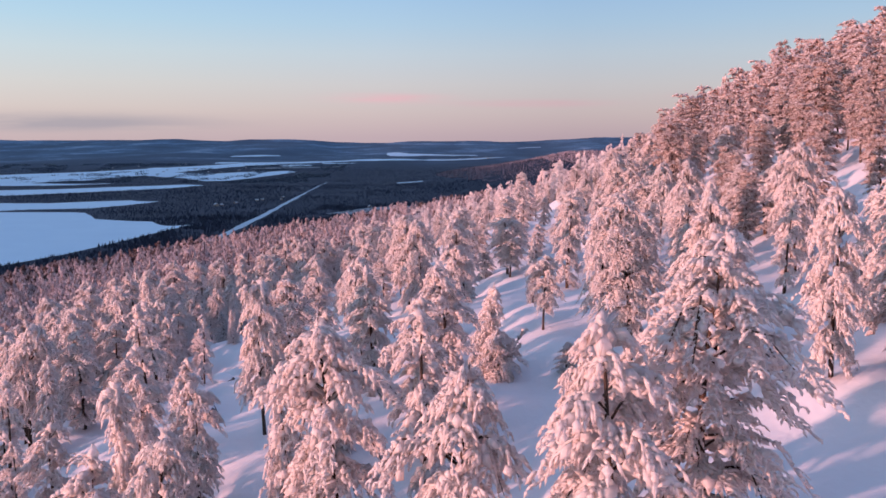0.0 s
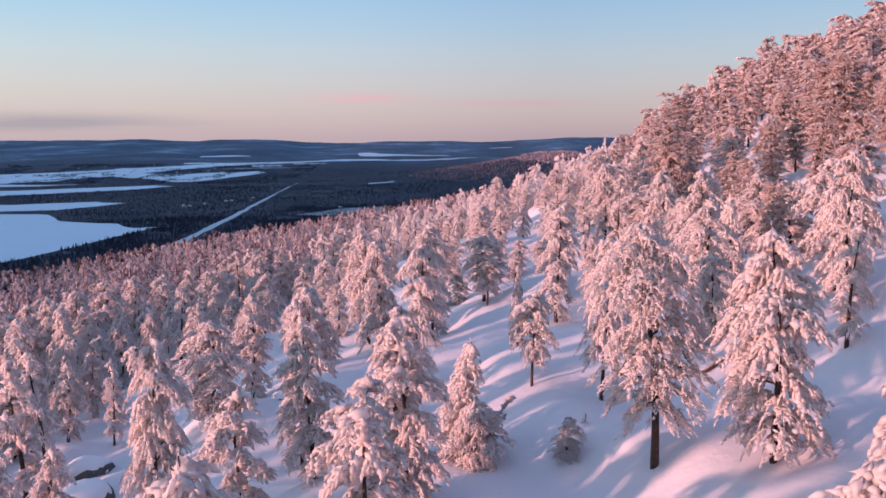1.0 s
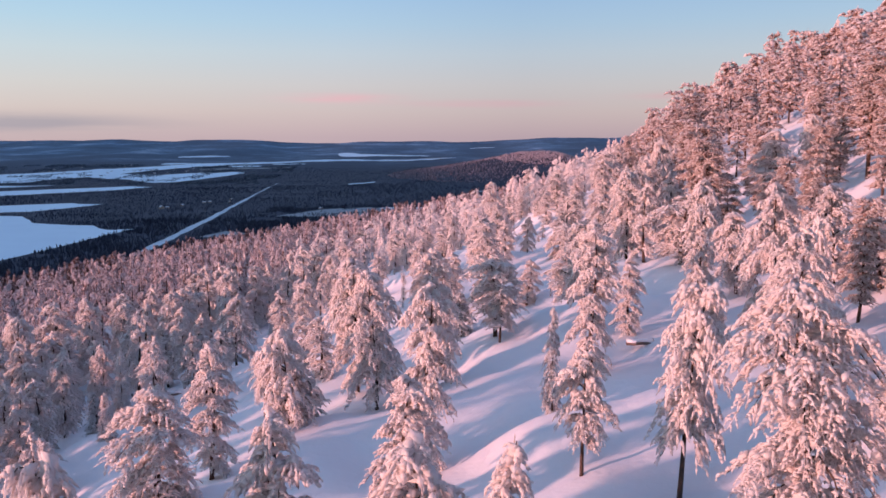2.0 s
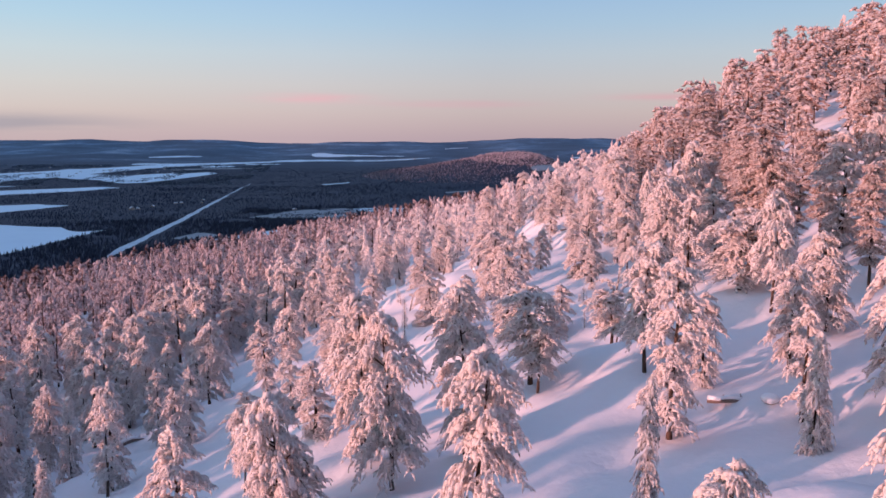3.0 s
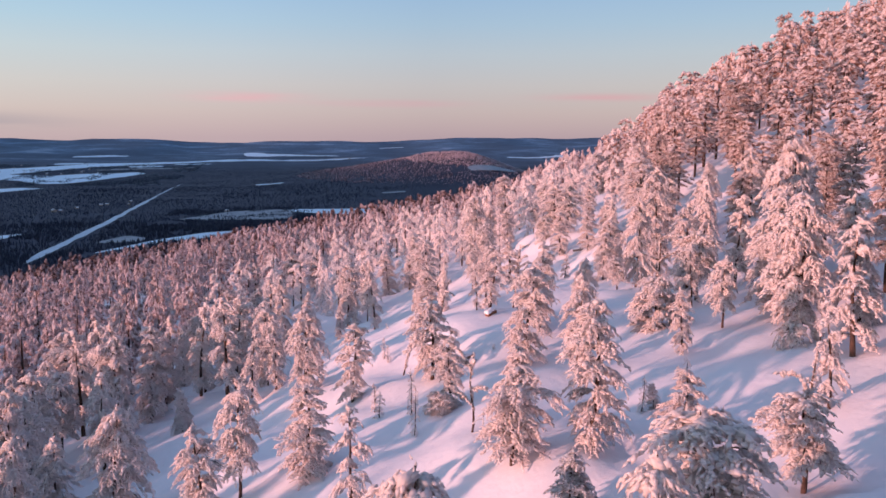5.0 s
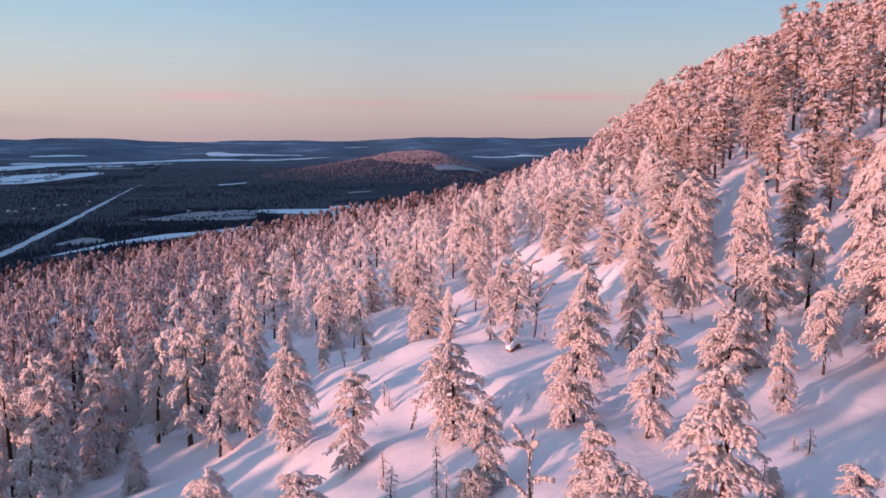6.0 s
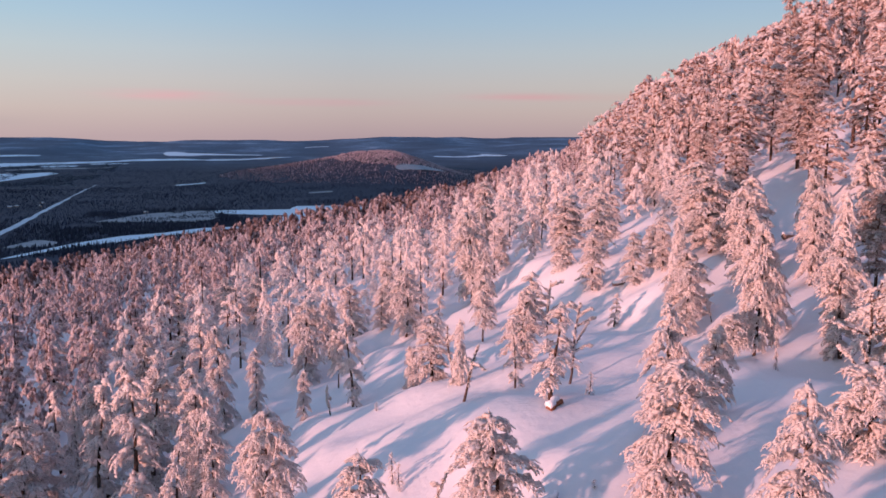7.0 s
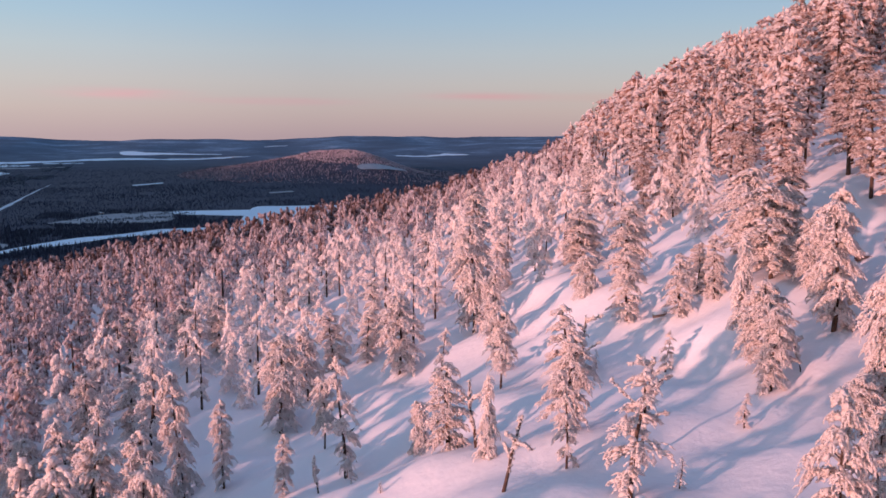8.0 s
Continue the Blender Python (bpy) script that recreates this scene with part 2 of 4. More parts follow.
def build_ground():
    xs = spread(-46, 62, 0.85, -4900, 4900, 1.07)
    ys = spread(14, 175, 0.85, -4900, 4900, 1.07)
    gx, gy = np.meshgrid(xs, ys)
    v = np.stack([gx, gy, ground(gx, gy)], -1).reshape(-1, 3)
    w = len(xs)
    i, j = np.meshgrid(np.arange(w - 1), np.arange(len(ys) - 1))
    a = (j * w + i).ravel()
    f = np.stack([a, a + 1, a + w + 1, a + w], 1)
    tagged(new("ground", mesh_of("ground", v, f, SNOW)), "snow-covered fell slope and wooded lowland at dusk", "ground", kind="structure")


build_ground()

# ---- trees ----


def spindles(centres, ways, lengths, widths, sides=3):
    """Many small tapered tufts, each a closed spindle, as vertices and triangles."""
    n = len(centres)
    ways = ways / np.linalg.norm(ways, axis=1, keepdims=True)
    ref = np.where(np.abs(ways[:, 2:3]) < 0.9, np.array([[0, 0, 1.0]]), np.array([[1.0, 0, 0]]))
    a = np.cross(ways, ref)
    a /= np.linalg.norm(a, axis=1, keepdims=True)
    b = np.cross(ways, a)
    rows = [centres - ways * lengths[:, None] * 0.35]
    turn = np.random.rand(n) * 6.28
    for k in range(sides):
        ang = turn + k * 2 * math.pi / sides
        rows.append(centres + (a * np.cos(ang)[:, None] + b * np.sin(ang)[:, None]) * widths[:, None] * (0.8 + 0.4 * np.random.rand(n, 1))
                    + ways * lengths[:, None] * (0.22 + 0.2 * (np.random.rand(n, 1) - 0.5)))
    rows.append(centres + ways * lengths[:, None] * 0.55)
    v = np.stack(rows, 1)                     # n, sides + 2, 3
    m = sides + 2
    f = []
    for k in range(sides):
        k2 = (k + 1) % sides
        f.append((0, 1 + k2, 1 + k))
        f.append((1 + k, 1 + k2, m - 1))
    f = np.array(f)[None] + (np.arange(n) * m)[:, None, None]
    return v.reshape(-1, 3), f.reshape(-1, 3)


def tube(path, radii, sides=7):
    """A closed tapering tube along a path."""
    path = np.asarray(path, float)
    n = len(path)
    v, f = [], []
    for i in range(n):
        d = path[min(i + 1, n - 1)] - path[max(i - 1, 0)]
        d = d / (np.linalg.norm(d) + 1e-9)
        ref = np.array([1.0, 0, 0]) if abs(d[0]) < 0.8 else np.array([0, 1.0, 0])
        a = np.cross(d, ref)
        a /= np.linalg.norm(a)
        b = np.cross(d, a)
        for k in range(sides):
            ang = 2 * math.pi * k / sides
            v.append(path[i] + radii[i] * (a * math.cos(ang) + b * math.sin(ang)))
    for i in range(n - 1):
        for k in range(sides):
            p, q = i * sides + k, i * sides + (k + 1) % sides
            f.append((p, q, q + sides))
            f.append((p, q + sides, p + sides))
    v.append(path[0]), v.append(path[-1])
    for k in range(sides):
        f.append((len(v) - 2, (k + 1) % sides, k))
        f.append((len(v) - 1, (n - 1) * sides + k, (n - 1) * sides + (k + 1) % sides))
    return np.array(v), np.array(f)


def join(pieces):
    vs, fs, k = [], [], 0
    for v, f in pieces:
        vs.append(v)
        fs.append(f + k)
        k += len(v)
    return np.concatenate(vs), np.concatenate(fs)


def stem_path(h, lean, wob, n=9):
    k = np.linspace(0, 1, n)
    ph = np.random.rand(2) * 6.28
    x = wob * np.sin(k * 4 + ph[0]) * k + lean[0] * k ** 1.5
    y = wob * np.sin(k * 5 + ph[1]) * k + lean[1] * k ** 1.5
    return np.stack([x * h, y * h, k * h], 1)


def at_height(path, s):
    s = np.clip(s, 0, 1) * (len(path) - 1)
    i = min(int(s), len(path) - 2)
    return path[i] + (path[i + 1] - path[i]) * (s - i)


def crown_shape(kind, s):
    """Half width of the crown, as a share of its widest, s from the lowest branch (0) to the tip (1)."""
    if kind == "column":
        return (0.66 + 0.34 * math.sin(min(s * 2.4, 1.57))) * (1 - s ** 4.5) ** 0.8 + 0.10
    if kind in ("cone", "bowed"):
        return (1 - s) ** 0.85 + 0.09
    if kind == "tall":
        return 0.35 + 0.65 * math.sin(math.pi * min(0.12 + s * 0.80, 1)) ** 0.7
    if kind in ("thin", "sapling"):
        return (0.6 + 0.4 * math.sin(3 * s)) * (1 - s) ** 0.6 + 0.12
    if kind == "bush":
        return math.sqrt(max(0.0, 1 - s * s)) + 0.08
    if kind == "round":
        return math.sqrt(max(0.0, 1 - (1.7 * s - 0.75) ** 2 * 0.95)) + 0.05
    return (0.52 + 0.45 * math.sin(math.pi * min(s * 0.72 + 0.06, 1))) * (1 - s ** 6) + 0.10


OCTA_V = np.array(((1, 0, 0), (-1, 0, 0), (0, 1, 0), (0, -1, 0), (0, 0, 1), (0, 0, -1)), float)
OCTA_F = np.array(((0, 2, 4), (2, 1, 4), (1, 3, 4), (3, 0, 4), (2, 0, 5), (1, 2, 5), (3, 1, 5), (0, 3, 5)))


def tongues(centres, ways, longs, wides, flat=1.0):
    """Drooping lumps of rime, each uneven and drawn out along its way."""
    n = len(centres)
    w = ways / np.linalg.norm(ways, axis=1, keepdims=True)
    ref = np.where(np.abs(w[:, 2:3]) < 0.9, np.array([[0, 0, 1.0]]), np.array([[1.0, 0, 0]]))
    a = np.cross(w, ref)
    a /= np.linalg.norm(a, axis=1, keepdims=True)
    b = np.cross(w, a)
    q = OCTA_V[None] * np.random.uniform(0.55, 1.4, (n, 6, 1))
    v = centres[:, None] + (q[:, :, :1] * a[:, None] + q[:, :, 1:2] * b[:, None] * flat) * wides[:, None, None] + q[:, :, 2:] * w[:, None] * longs[:, None, None]
    f = OCTA_F[None, :, ::-1] + (np.arange(n) * 6)[:, None, None]
    return v.reshape(-1, 3), f.reshape(-1, 3)


def tree_meshes(kind, h, width, bare, limbs, spikes, puff, seed, dense=0.45):
    """Trunk with its limbs, and crown, of one frosted tree that stands at the origin. Each bough droops and carries side twigs,
    every twig sleeved in overlapping fingers of rime that end in a hanging tip. Without spikes: lumps along the boughs, for trees far off."""
    np.random.seed(seed)
    random.seed(seed)
    path = stem_path(h, (random.gauss(0, 0.02), random.gauss(0, 0.02)), 0.03)
    radii = np.linspace(0.014 * h + 0.03, 0.012, len(path))
    wood = [tube(np.vstack([path[:1] - [0, 0, 0.5], path]), np.r_[radii[0] * 1.3, radii], 7)]
    lobes = [random.uniform(0, 6.28) for _ in range(3)]
    tall, cone = kind == "tall", kind in ("cone", "bowed")
    hearts, longs, wides, ways, boughs = [], [], [], [], []
    for i in range(limbs):
        s = (i + random.random()) / limbs
        if tall:
            s = min(0.99, (int(s * 11) + 0.5 + random.gauss(0, 0.15)) / 11)
        root = at_height(path, bare + (1 - bare) * max(0, s) * 0.97)
        az = i * 2.4 + random.uniform(-0.7, 0.7)
        if not (tall or cone or kind == "sapling"):                 # boughs in heavy clumps with gaps between
            c = int(i / 5)
            s, az = min(0.99, (c + 0.5 + 0.55 * random.gauss(0, 0.5)) * 5 / limbs), c * 2.4 + random.gauss(0, 0.33)
            root = at_height(path, bare + (1 - bare) * max(0, s) * 0.97)
        lobe = 1 + 0.22 * math.sin(az + lobes[0] + 5 * s) + 0.20 * math.sin(2 * az + lobes[1] - 7 * s) + 0.22 * math.sin(15 * s + lobes[2])
        reach = width * crown_shape(kind, max(0, s)) * random.uniform(0.62, 1.05) * min(1.25, max(0.4, lobe)) * (0.55 if random.random() < 0.12 else 1.0)
        heft = random.uniform(0.75, 1.30)
        out = np.array([math.cos(az), math.sin(az), 0])
        side = np.array([-out[1], out[0], 0])
        rise = (0.45 * s + (0.02 if cone else 0.12)) * reach
        fall = random.uniform(0.5, 1.1) * reach * (1 - 0.5 * s) * (0.5 if tall else 0.8 if kind == "bush" else 1.7 if kind == "bowed" else 1.1)
        pts = np.array([root + out * reach * q + np.array([0, 0, rise * math.sin(q * 2.0) - fall * q ** 2.4]) for q in (0, 0.33, 0.66, 1.0)])
        (boughs if i % 4 else wood).append(tube(pts, np.array([0.028, 0.022, 0.014, 0.007]) * (0.5 + reach * 0.6), 3))
        n = max(2, int(reach / (puff * dense) + 0.7))
        for k in range(n):
            q = 1 - k * 0.80 / n * random.uniform(0.85, 1.1)
            at = at_height(pts, q)
            if not spikes:
                off = random.gauss(0, (0.06 + 0.17 * q) * min(reach, 1.2) * 0.88)
                size = puff * heft * random.uniform(0.5, 1.35)
                hearts.append(at + side * off - np.array([0, 0, abs(random.gauss(0, 0.06)) + 0.25 * abs(off)]))
                ways.append(out * (0.30 if not tall else 1.0) + side * 0.9 * off + np.array([random.gauss(0, 0.22), random.gauss(0, 0.22), -1.0 if not tall else -0.45]))
                longs.append(size * (1.0 if tall else 0.95))
                wides.append(size * (0.74 if tall else 0.58))
                continue
            # a side twig: three fingers end to end, bending from the bough's way towards the ground
            hand = random.choice((-1, 1)) * random.uniform(0.2, 1.2)
            way = out * random.uniform(0.4, 1.0) + side * hand + np.array([0, 0, random.uniform(-0.25, 0.25)])
            way /= np.linalg.norm(way)
            sag = np.array([0, 0, -(0.28 if tall else 0.8) * random.uniform(0.6, 1.4)])
            long = puff * heft * random.uniform(0.75, 1.35) * (0.8 + 0.3 * math.sin(3 * q))
            for j in range(spikes):
                hearts.append(at + way * long * 0.7)
                ways.append(way.copy())
                longs.append(long * random.uniform(0.9, 1.15))
                wides.append(puff * heft * random.uniform(0.32, 0.60) * (1.0, 1.05, 0.85)[j % 3])
                at = at + way * long * 1.15
                way = way + sag + np.array([random.gauss(0, 0.15), random.gauss(0, 0.15), 0])
                way /= np.linalg.norm(way)
        for k in range(int(2 + reach * 2.2) if spikes and kind != "sapling" else 0):          # cushions of snow on the bough
            at = at_height(pts, random.uniform(0.30, 0.95))
            hearts.append(at + side * random.gauss(0, 0.10) * reach + np.array([0, 0, random.uniform(-0.10, 0.06)]))
            ways.append(out * 0.8 + side * random.gauss(0, 0.4) + np.array([0, 0, random.uniform(-1.2, -0.1)]))
            longs.append(puff * heft * random.uniform(1.3, 2.1))
            wides.append(puff * heft * random.uniform(0.8, 1.35))
    for k in range(5):                                  # the tip
        hearts.append(path[-1] + np.array([random.gauss(0, 0.03), random.gauss(0, 0.03), 0.1 - 0.26 * k * puff / 0.25]))
        longs.append(puff * (0.6 + 0.15 * k))
        wides.append(puff * (0.25 + 0.08 * k))
        ways.append(np.array([random.gauss(0, 0.2), random.gauss(0, 0.2), 1.0]))
    pieces = [tongues(np.array(hearts), np.array(ways), np.array(longs), np.array(wides), 0.65 if tall else 0.85)]
    return join(wood), join(pieces + boughs if spikes else pieces)


LABELS = {"column": "slender pine thickly coated in pink-lit hoarfrost on the snowy slope",
          "cone": "spruce loaded with snow and bluish frost on the slope",
          "round": "round-headed frosted pine above a bare dark trunk",
          "ragged": "ragged frosted pine with drooping snow-laden branches",
          "giant": "big old pine hung with heavy clumps of frosted snow",
          "broad": "broad old pine with long frosted boughs and reddish trunk",
          "thin": "thin sparse pine with hoarfrosted twigs showing its stem",
          "sapling": "small frosted sapling poking out of deep snow",
          "bowed": "young pine bent over under hanging curtains of snow",
          "bush": "low pine bowed into a bush under heavy snow",
          "tall": "tall upslope pine with layered snowy boughs, brown underneath"}
NAMES = {"tall": "tall_pine", "thin": "young_pine", "cone": "spruce_tree", "sapling": "sapling", "bush": "snow_laden_bush"}
# kind: height, half width, bare share of the trunk, limbs, fingers a twig, finger size, spacing of the twigs, frost
SHAPES = {"column": (6.5, 1.05, 0.09, 130, 3, 0.105, 0.92, "FROST"), "ragged": (6.5, 1.40, 0.13, 135, 3, 0.11, 0.92, "FROST"), "broad": (7.0, 1.9, 0.16, 124, 3, 0.115, 1.0, "FROST"),
          "round": (5.0, 1.15, 0.34, 100, 3, 0.105, 0.92, "THICK"), "cone": (4.0, 0.95, 0.04, 84, 3, 0.09, 1.0, "COLD"), "thin": (5.0, 0.90, 0.14, 64, 3, 0.095, 1.1, "FROST"),
          "sapling": (1.8, 0.40, 0.05, 28, 2, 0.07, 0.95, "THICK"), "bush": (3.0, 1.3, 0.04, 104, 3, 0.11, 0.92, "THICK"), "bowed": (4.0, 1.05, 0.03, 90, 3, 0.105, 0.92, "THICK"),
          "giant": (9.0, 1.9, 0.24, 200, 3, 0.09, 0.98, "FROST"),
          "tall": (10.0, 1.7, 0.20, 180, 3, 0.125, 0.95, "BROWN")}
COATS = {"FROST": FROST, "THICK": FROST_THICK, "COLD": FROST_COLD, "BROWN": FROST_BROWN}


def make_tree(kind, seed, light=False):
    h, width, bare, limbs, spikes, puff, dense, coat = SHAPES[kind]
    if light:
        limbs, puff, dense = int(limbs * 0.9), puff * 1.15, dense * 1.05
    trunk, crown = tree_meshes(kind, h, width, bare, limbs, spikes, puff, seed, dense)
    ob = new(NAMES.get(kind, "pine_tree"))
    tagged(ob, LABELS[kind], "bush" if kind == "bush" else "tree", "frosted trees on the fell")
    for pname, (v, f), m in (("trunk", trunk, BARK), ("crown", crown, COATS[coat])):
        p = new(pname, mesh_of(pname, v, f, m))
        p.parent = ob
    return ob


PATTERNS, TREES = {}, []


def plant(kind, x, y, h, w, light=False, sink=0.12):
    """A tree h metres tall and w metres wide at (x, y): a turned and scaled copy of one of its kind's patterns."""
    n = random.randrange(3 if not light else 2)
    key = (kind, n, light)
    first = key not in PATTERNS
    if first:
        state = random.getstate()
        PATTERNS[key] = make_tree(kind, 100 + 7 * len(PATTERNS), light)
        random.setstate(state)
    ob = PATTERNS[key]
    H, W = SHAPES[kind][0], (SHAPES[kind][1] + 0.15) * 2.15
    m = pose(x, y, float(ground(x, y)) - sink, random.uniform(-3, 3), random.uniform(-3, 3), random.uniform(0, 360)) @ Matrix.Diagonal((w / W, w / W, h / H, 1))
    TREES.append((x, y))
    if not first:
        t = ob.copy()
        scene.collection.objects.link(t)
        for c in ob.children:
            d = c.copy()
            scene.collection.objects.link(d)
            d.parent = t
        ob = t
    ob.matrix_basis = m
    return ob


def plant_all(kind, spots):
    for x, y, h, w in spots:
        plant(kind, x, y, h, w)


random.seed(3)
# x, y, height, width of the trees that stand out, kind by kind
plant_all("giant", [(6.1, 18.6, 9.2, 5.2), (8.1, 36.2, 8.1, 4.2)])
plant_all("broad", [(-3.2, 24.4, 8.8, 5.0), (0.4, 18.3, 8.0, 3.8)])
# the pine at x -3.5 is out of view, added to shade the snow
plant_all("column", [(3.3, 15.6, 8.9, 3.2), (-3.5, 18.6, 5.2, 3.0), (5.8, 39.1, 1.7, 1.3)])
plant_all("bush", [(2.6, 39.6, 2.4, 2.6)])
plant_all("ragged", [(11.0, 34.0, 7.1, 3.4), (-9.3, 49.9, 5.1, 3.7), (-15.4, 41.4, 4.4, 2.3), (22, 58, 4.5, 3.8), (21.8, 61.8, 5.4, 3.1), (19.4, 46.6, 7.3, 3), (14.3, 43.4, 3.2, 2.1), (0.4, 51.4, 7.6, 3), (-13.8, 90, 6.4, 3.4), (19, 88.4, 6.7, 3.7)])
plant_all("ragged", [(18.6, 66.3, 4.8, 2.8), (-21, 97, 7.9, 3.3), (-4.7, 100.8, 5.5, 3), (6.6, 91.4, 5.3, 3.2), (2, 93.5, 4.5, 3), (23.4, 116.7, 5, 4.1), (-0.6, 130.4, 6.4, 3.4), (8.3, 109.1, 4, 2.3), (12.7, 133, 7.8, 3.8), (24.5, 120.2, 5.5, 4.2), (17, 102.4, 6.2, 2.2), (7.1, 131.5, 5.5, 3.2)])
plant_all("ragged", [(-12.6, 139.4, 5.5, 3), (24.9, 117.4, 5, 2.5), (18.1, 110.1, 4, 2.7), (3.7, 21.5, 6.5, 2.6)])
plant_all("column", [(-0.4, 45.5, 5.8, 2.7), (-22.6, 58.2, 5.5, 3), (14.5, 50.5, 6.3, 2.8), (8.7, 59.1, 6.9, 2.7), (-18.4, 55.4, 4.5, 2), (25.9, 78.2, 7.1, 3.6), (-8.2, 54.3, 5.9, 2.4), (11.7, 63.4, 4.2, 1.8), (8.4, 77, 3.3, 1.9), (-4.9, 68.8, 3.8, 2.2), (-8.7, 81.5, 4.7, 2.2), (-9, 73.7, 2.8, 2.1)])
plant_all("column", [(-13, 75, 4.2, 1.8), (5.7, 78.5, 5.8, 2.7), (-4.7, 85, 4.2, 2.7), (-2.2, 95, 4.5, 2.2), (-17.2, 93.3, 5.8, 2.3), (-20, 143.8, 5, 3.3), (23.6, 112.8, 5, 2.3), (32.9, 156, 5.6, 4.6), (8.1, 87.6, 5, 2), (-5.9, 155.5, 5.5, 3.4), (-15.3, 115.4, 5.4, 2.8), (4.6, 112.9, 3.8, 2.3)])
plant_all("column", [(-6.8, 108.9, 5.1, 2), (-12.9, 119.7, 5.2, 2.5), (-24.6, 147, 5, 2.8), (19.5, 125, 5, 2.9), (8.3, 94.9, 5.2, 1.8), (20.9, 133.9, 4.6, 3.5), (7, 138.5, 5.6, 2.1), (21, 119.8, 3, 1.6), (28.6, 131.6, 5.5, 2.8), (-3.4, 155.7, 5, 3.1), (-11.1, 162.4, 5, 3.1)])
plant_all("column", [(-9.4, 137.4, 4.4, 2.9), (-6.3, 124.9, 7.2, 2.1), (-4.3, 122.6, 4.8, 1.4), (-17.7, 148.7, 5.5, 3.4), (19.2, 118.5, 3.5, 1.8), (-16.1, 74.5, 6.2, 2.4), (9.4, 81.5, 1.2, 0.7), (-2, 116.2, 3, 1)])
plant_all("thin", [(15.9, 114.4, 2.2, 1.1), (7.1, 106.5, 3.5, 1.2), (14.0, 105.8, 1.5, 0.8)])
plant_all("column", [(17.6, 121.3, 4.1, 2.1)])
plant_all("bowed", [(2.2, 40.8, 4.6, 2.8), (-13.2, 108.4, 3.2, 2.1), (-16.9, 67.6, 2.8, 1.6)])
plant_all("round", [(5.6, 46.8, 4.2, 2.1), (8.3, 45, 7, 2.6), (5.2, 68, 4.7, 3.9), (9.8, 65.4, 5.7, 2.9), (5.3, 66.7, 3.2, 2.2), (10.2, 72, 3.2, 2.8), (15.4, 101.6, 2.2, 1.7), (18, 95.6, 4.1, 3.3), (21.4, 135.2, 3.8, 3.2)])
plant_all("bush", [(-5.6, 58.9, 4.4, 3.2), (-5.5, 60, 2.5, 3.1), (13.7, 91.4, 2.8, 3.4), (4.2, 115.8, 2.3, 1.5), (1.3, 86.8, 1.1, 1.7), (17.6, 126.5, 2.3, 2.1)])
plant_all("cone", [(-18.4, 70, 2.6, 1.9), (5.6, 52.2, 4.4, 1.3), (3.7, 74.5, 3.1, 2.6), (23.5, 100.6, 3.2, 1.5)])
plant_all("broad", [(-1.5, 60.9, 7.2, 3.6), (18.3, 75, 4.8, 5.2), (2.7, 78.5, 3.9, 3.4)])
plant_all("thin", [(-15.8, 55, 4.8, 1.6), (-8.5, 108.7, 5.7, 2), (0.8, 116.1, 5.8, 2.1), (7, 101.8, 4.2, 2.5), (17, 94.1, 3.7, 1.3), (12, 117.3, 3.9, 3), (10.8, 122.3, 2.3, 1.5), (16.2, 99.7, 1.7, 0.3)])
plant_all("tall", [(64.8, 167.2, 14.4, 3.4), (33.8, 80.4, 9, 4.1), (32.3, 73.2, 9.8, 3.9), (36.3, 126, 7.8, 3.7), (34, 121.5, 7.5, 3)])
plant_all("sapling", [(-1.3, 90.9, 1.6, 0.8), (0.3, 100.4, 1.2, 0.5), (11.4, 83.6, 0.6, 0.5), (0, 85.4, 2.3, 0.7), (8.9, 81.5, 1.7, 0.7), (10, 76.8, 1.2, 0.5), (-1.2, 89.6, 1.4, 0.8), (11.5, 82.9, 1, 0.7), (6.7, 40.5, 0.5, 0.5), (8.8, 101.9, 1.1, 0.7), (0.1, 100.8, 1.4, 0.6), (5.5, 94, 0.4, 0.3)])
plant_all("sapling", [(13.7, 117.2, 1.1, 0.5), (1.3, 111.2, 0.6, 0.4), (0.1, 87.3, 2.3, 0.8)])
plant_all("ragged", [(1.5, 62.5, 7.2, 3.1), (-2.6, 64.6, 7.5, 3.7), (16.4, 56.9, 7.5, 3.0), (21.3, 90.2, 5.5, 1.9), (22.8, 94.3, 9.0, 3.7), (11.5, 96.8, 3.6, 1.6), (15.9, 142.4, 5.6, 2.5), (19.4, 104.6, 4.4, 1.9), (25.9, 110.3, 5.5, 1.9), (-26.6, 151.2, 3.6, 1.9), (-14.8, 128.3, 6.3, 3.1), (16.7, 107.8, 3.6, 1.8)])
plant_all("ragged", [(17.4, 140.3, 4.1, 2.1), (23.8, 114.6, 3.6, 1.8), (24.2, 108.2, 5.5, 2.2), (34.6, 158.5, 5.5, 2.4), (-2.5, 154.0, 3.6, 1.7), (17.7, 171.7, 3.6, 1.5), (32.0, 140.0, 5.5, 2.3), (6.7, 170.4, 3.6, 1.8), (-13.5, 156.4, 3.6, 1.6), (-16.6, 157.5, 3.6, 1.6), (42.5, 138.0, 5.5, 1.9), (37.8, 142.7, 5.5, 2.1)])
plant_all("ragged", [(41.1, 161.4, 5.5, 1.9)])
plant_all("thin", [(17.4, 80.2, 5.8, 2.8), (-20.9, 86.9, 7.5, 3.0), (-23.7, 85.5, 5.7, 2.7), (7.4, 123.2, 3.6, 1.5), (21.0, 92.5, 7.5, 3.6), (-22.4, 151.7, 3.6, 1.5), (-8.2, 131.3, 6.7, 3.1)])
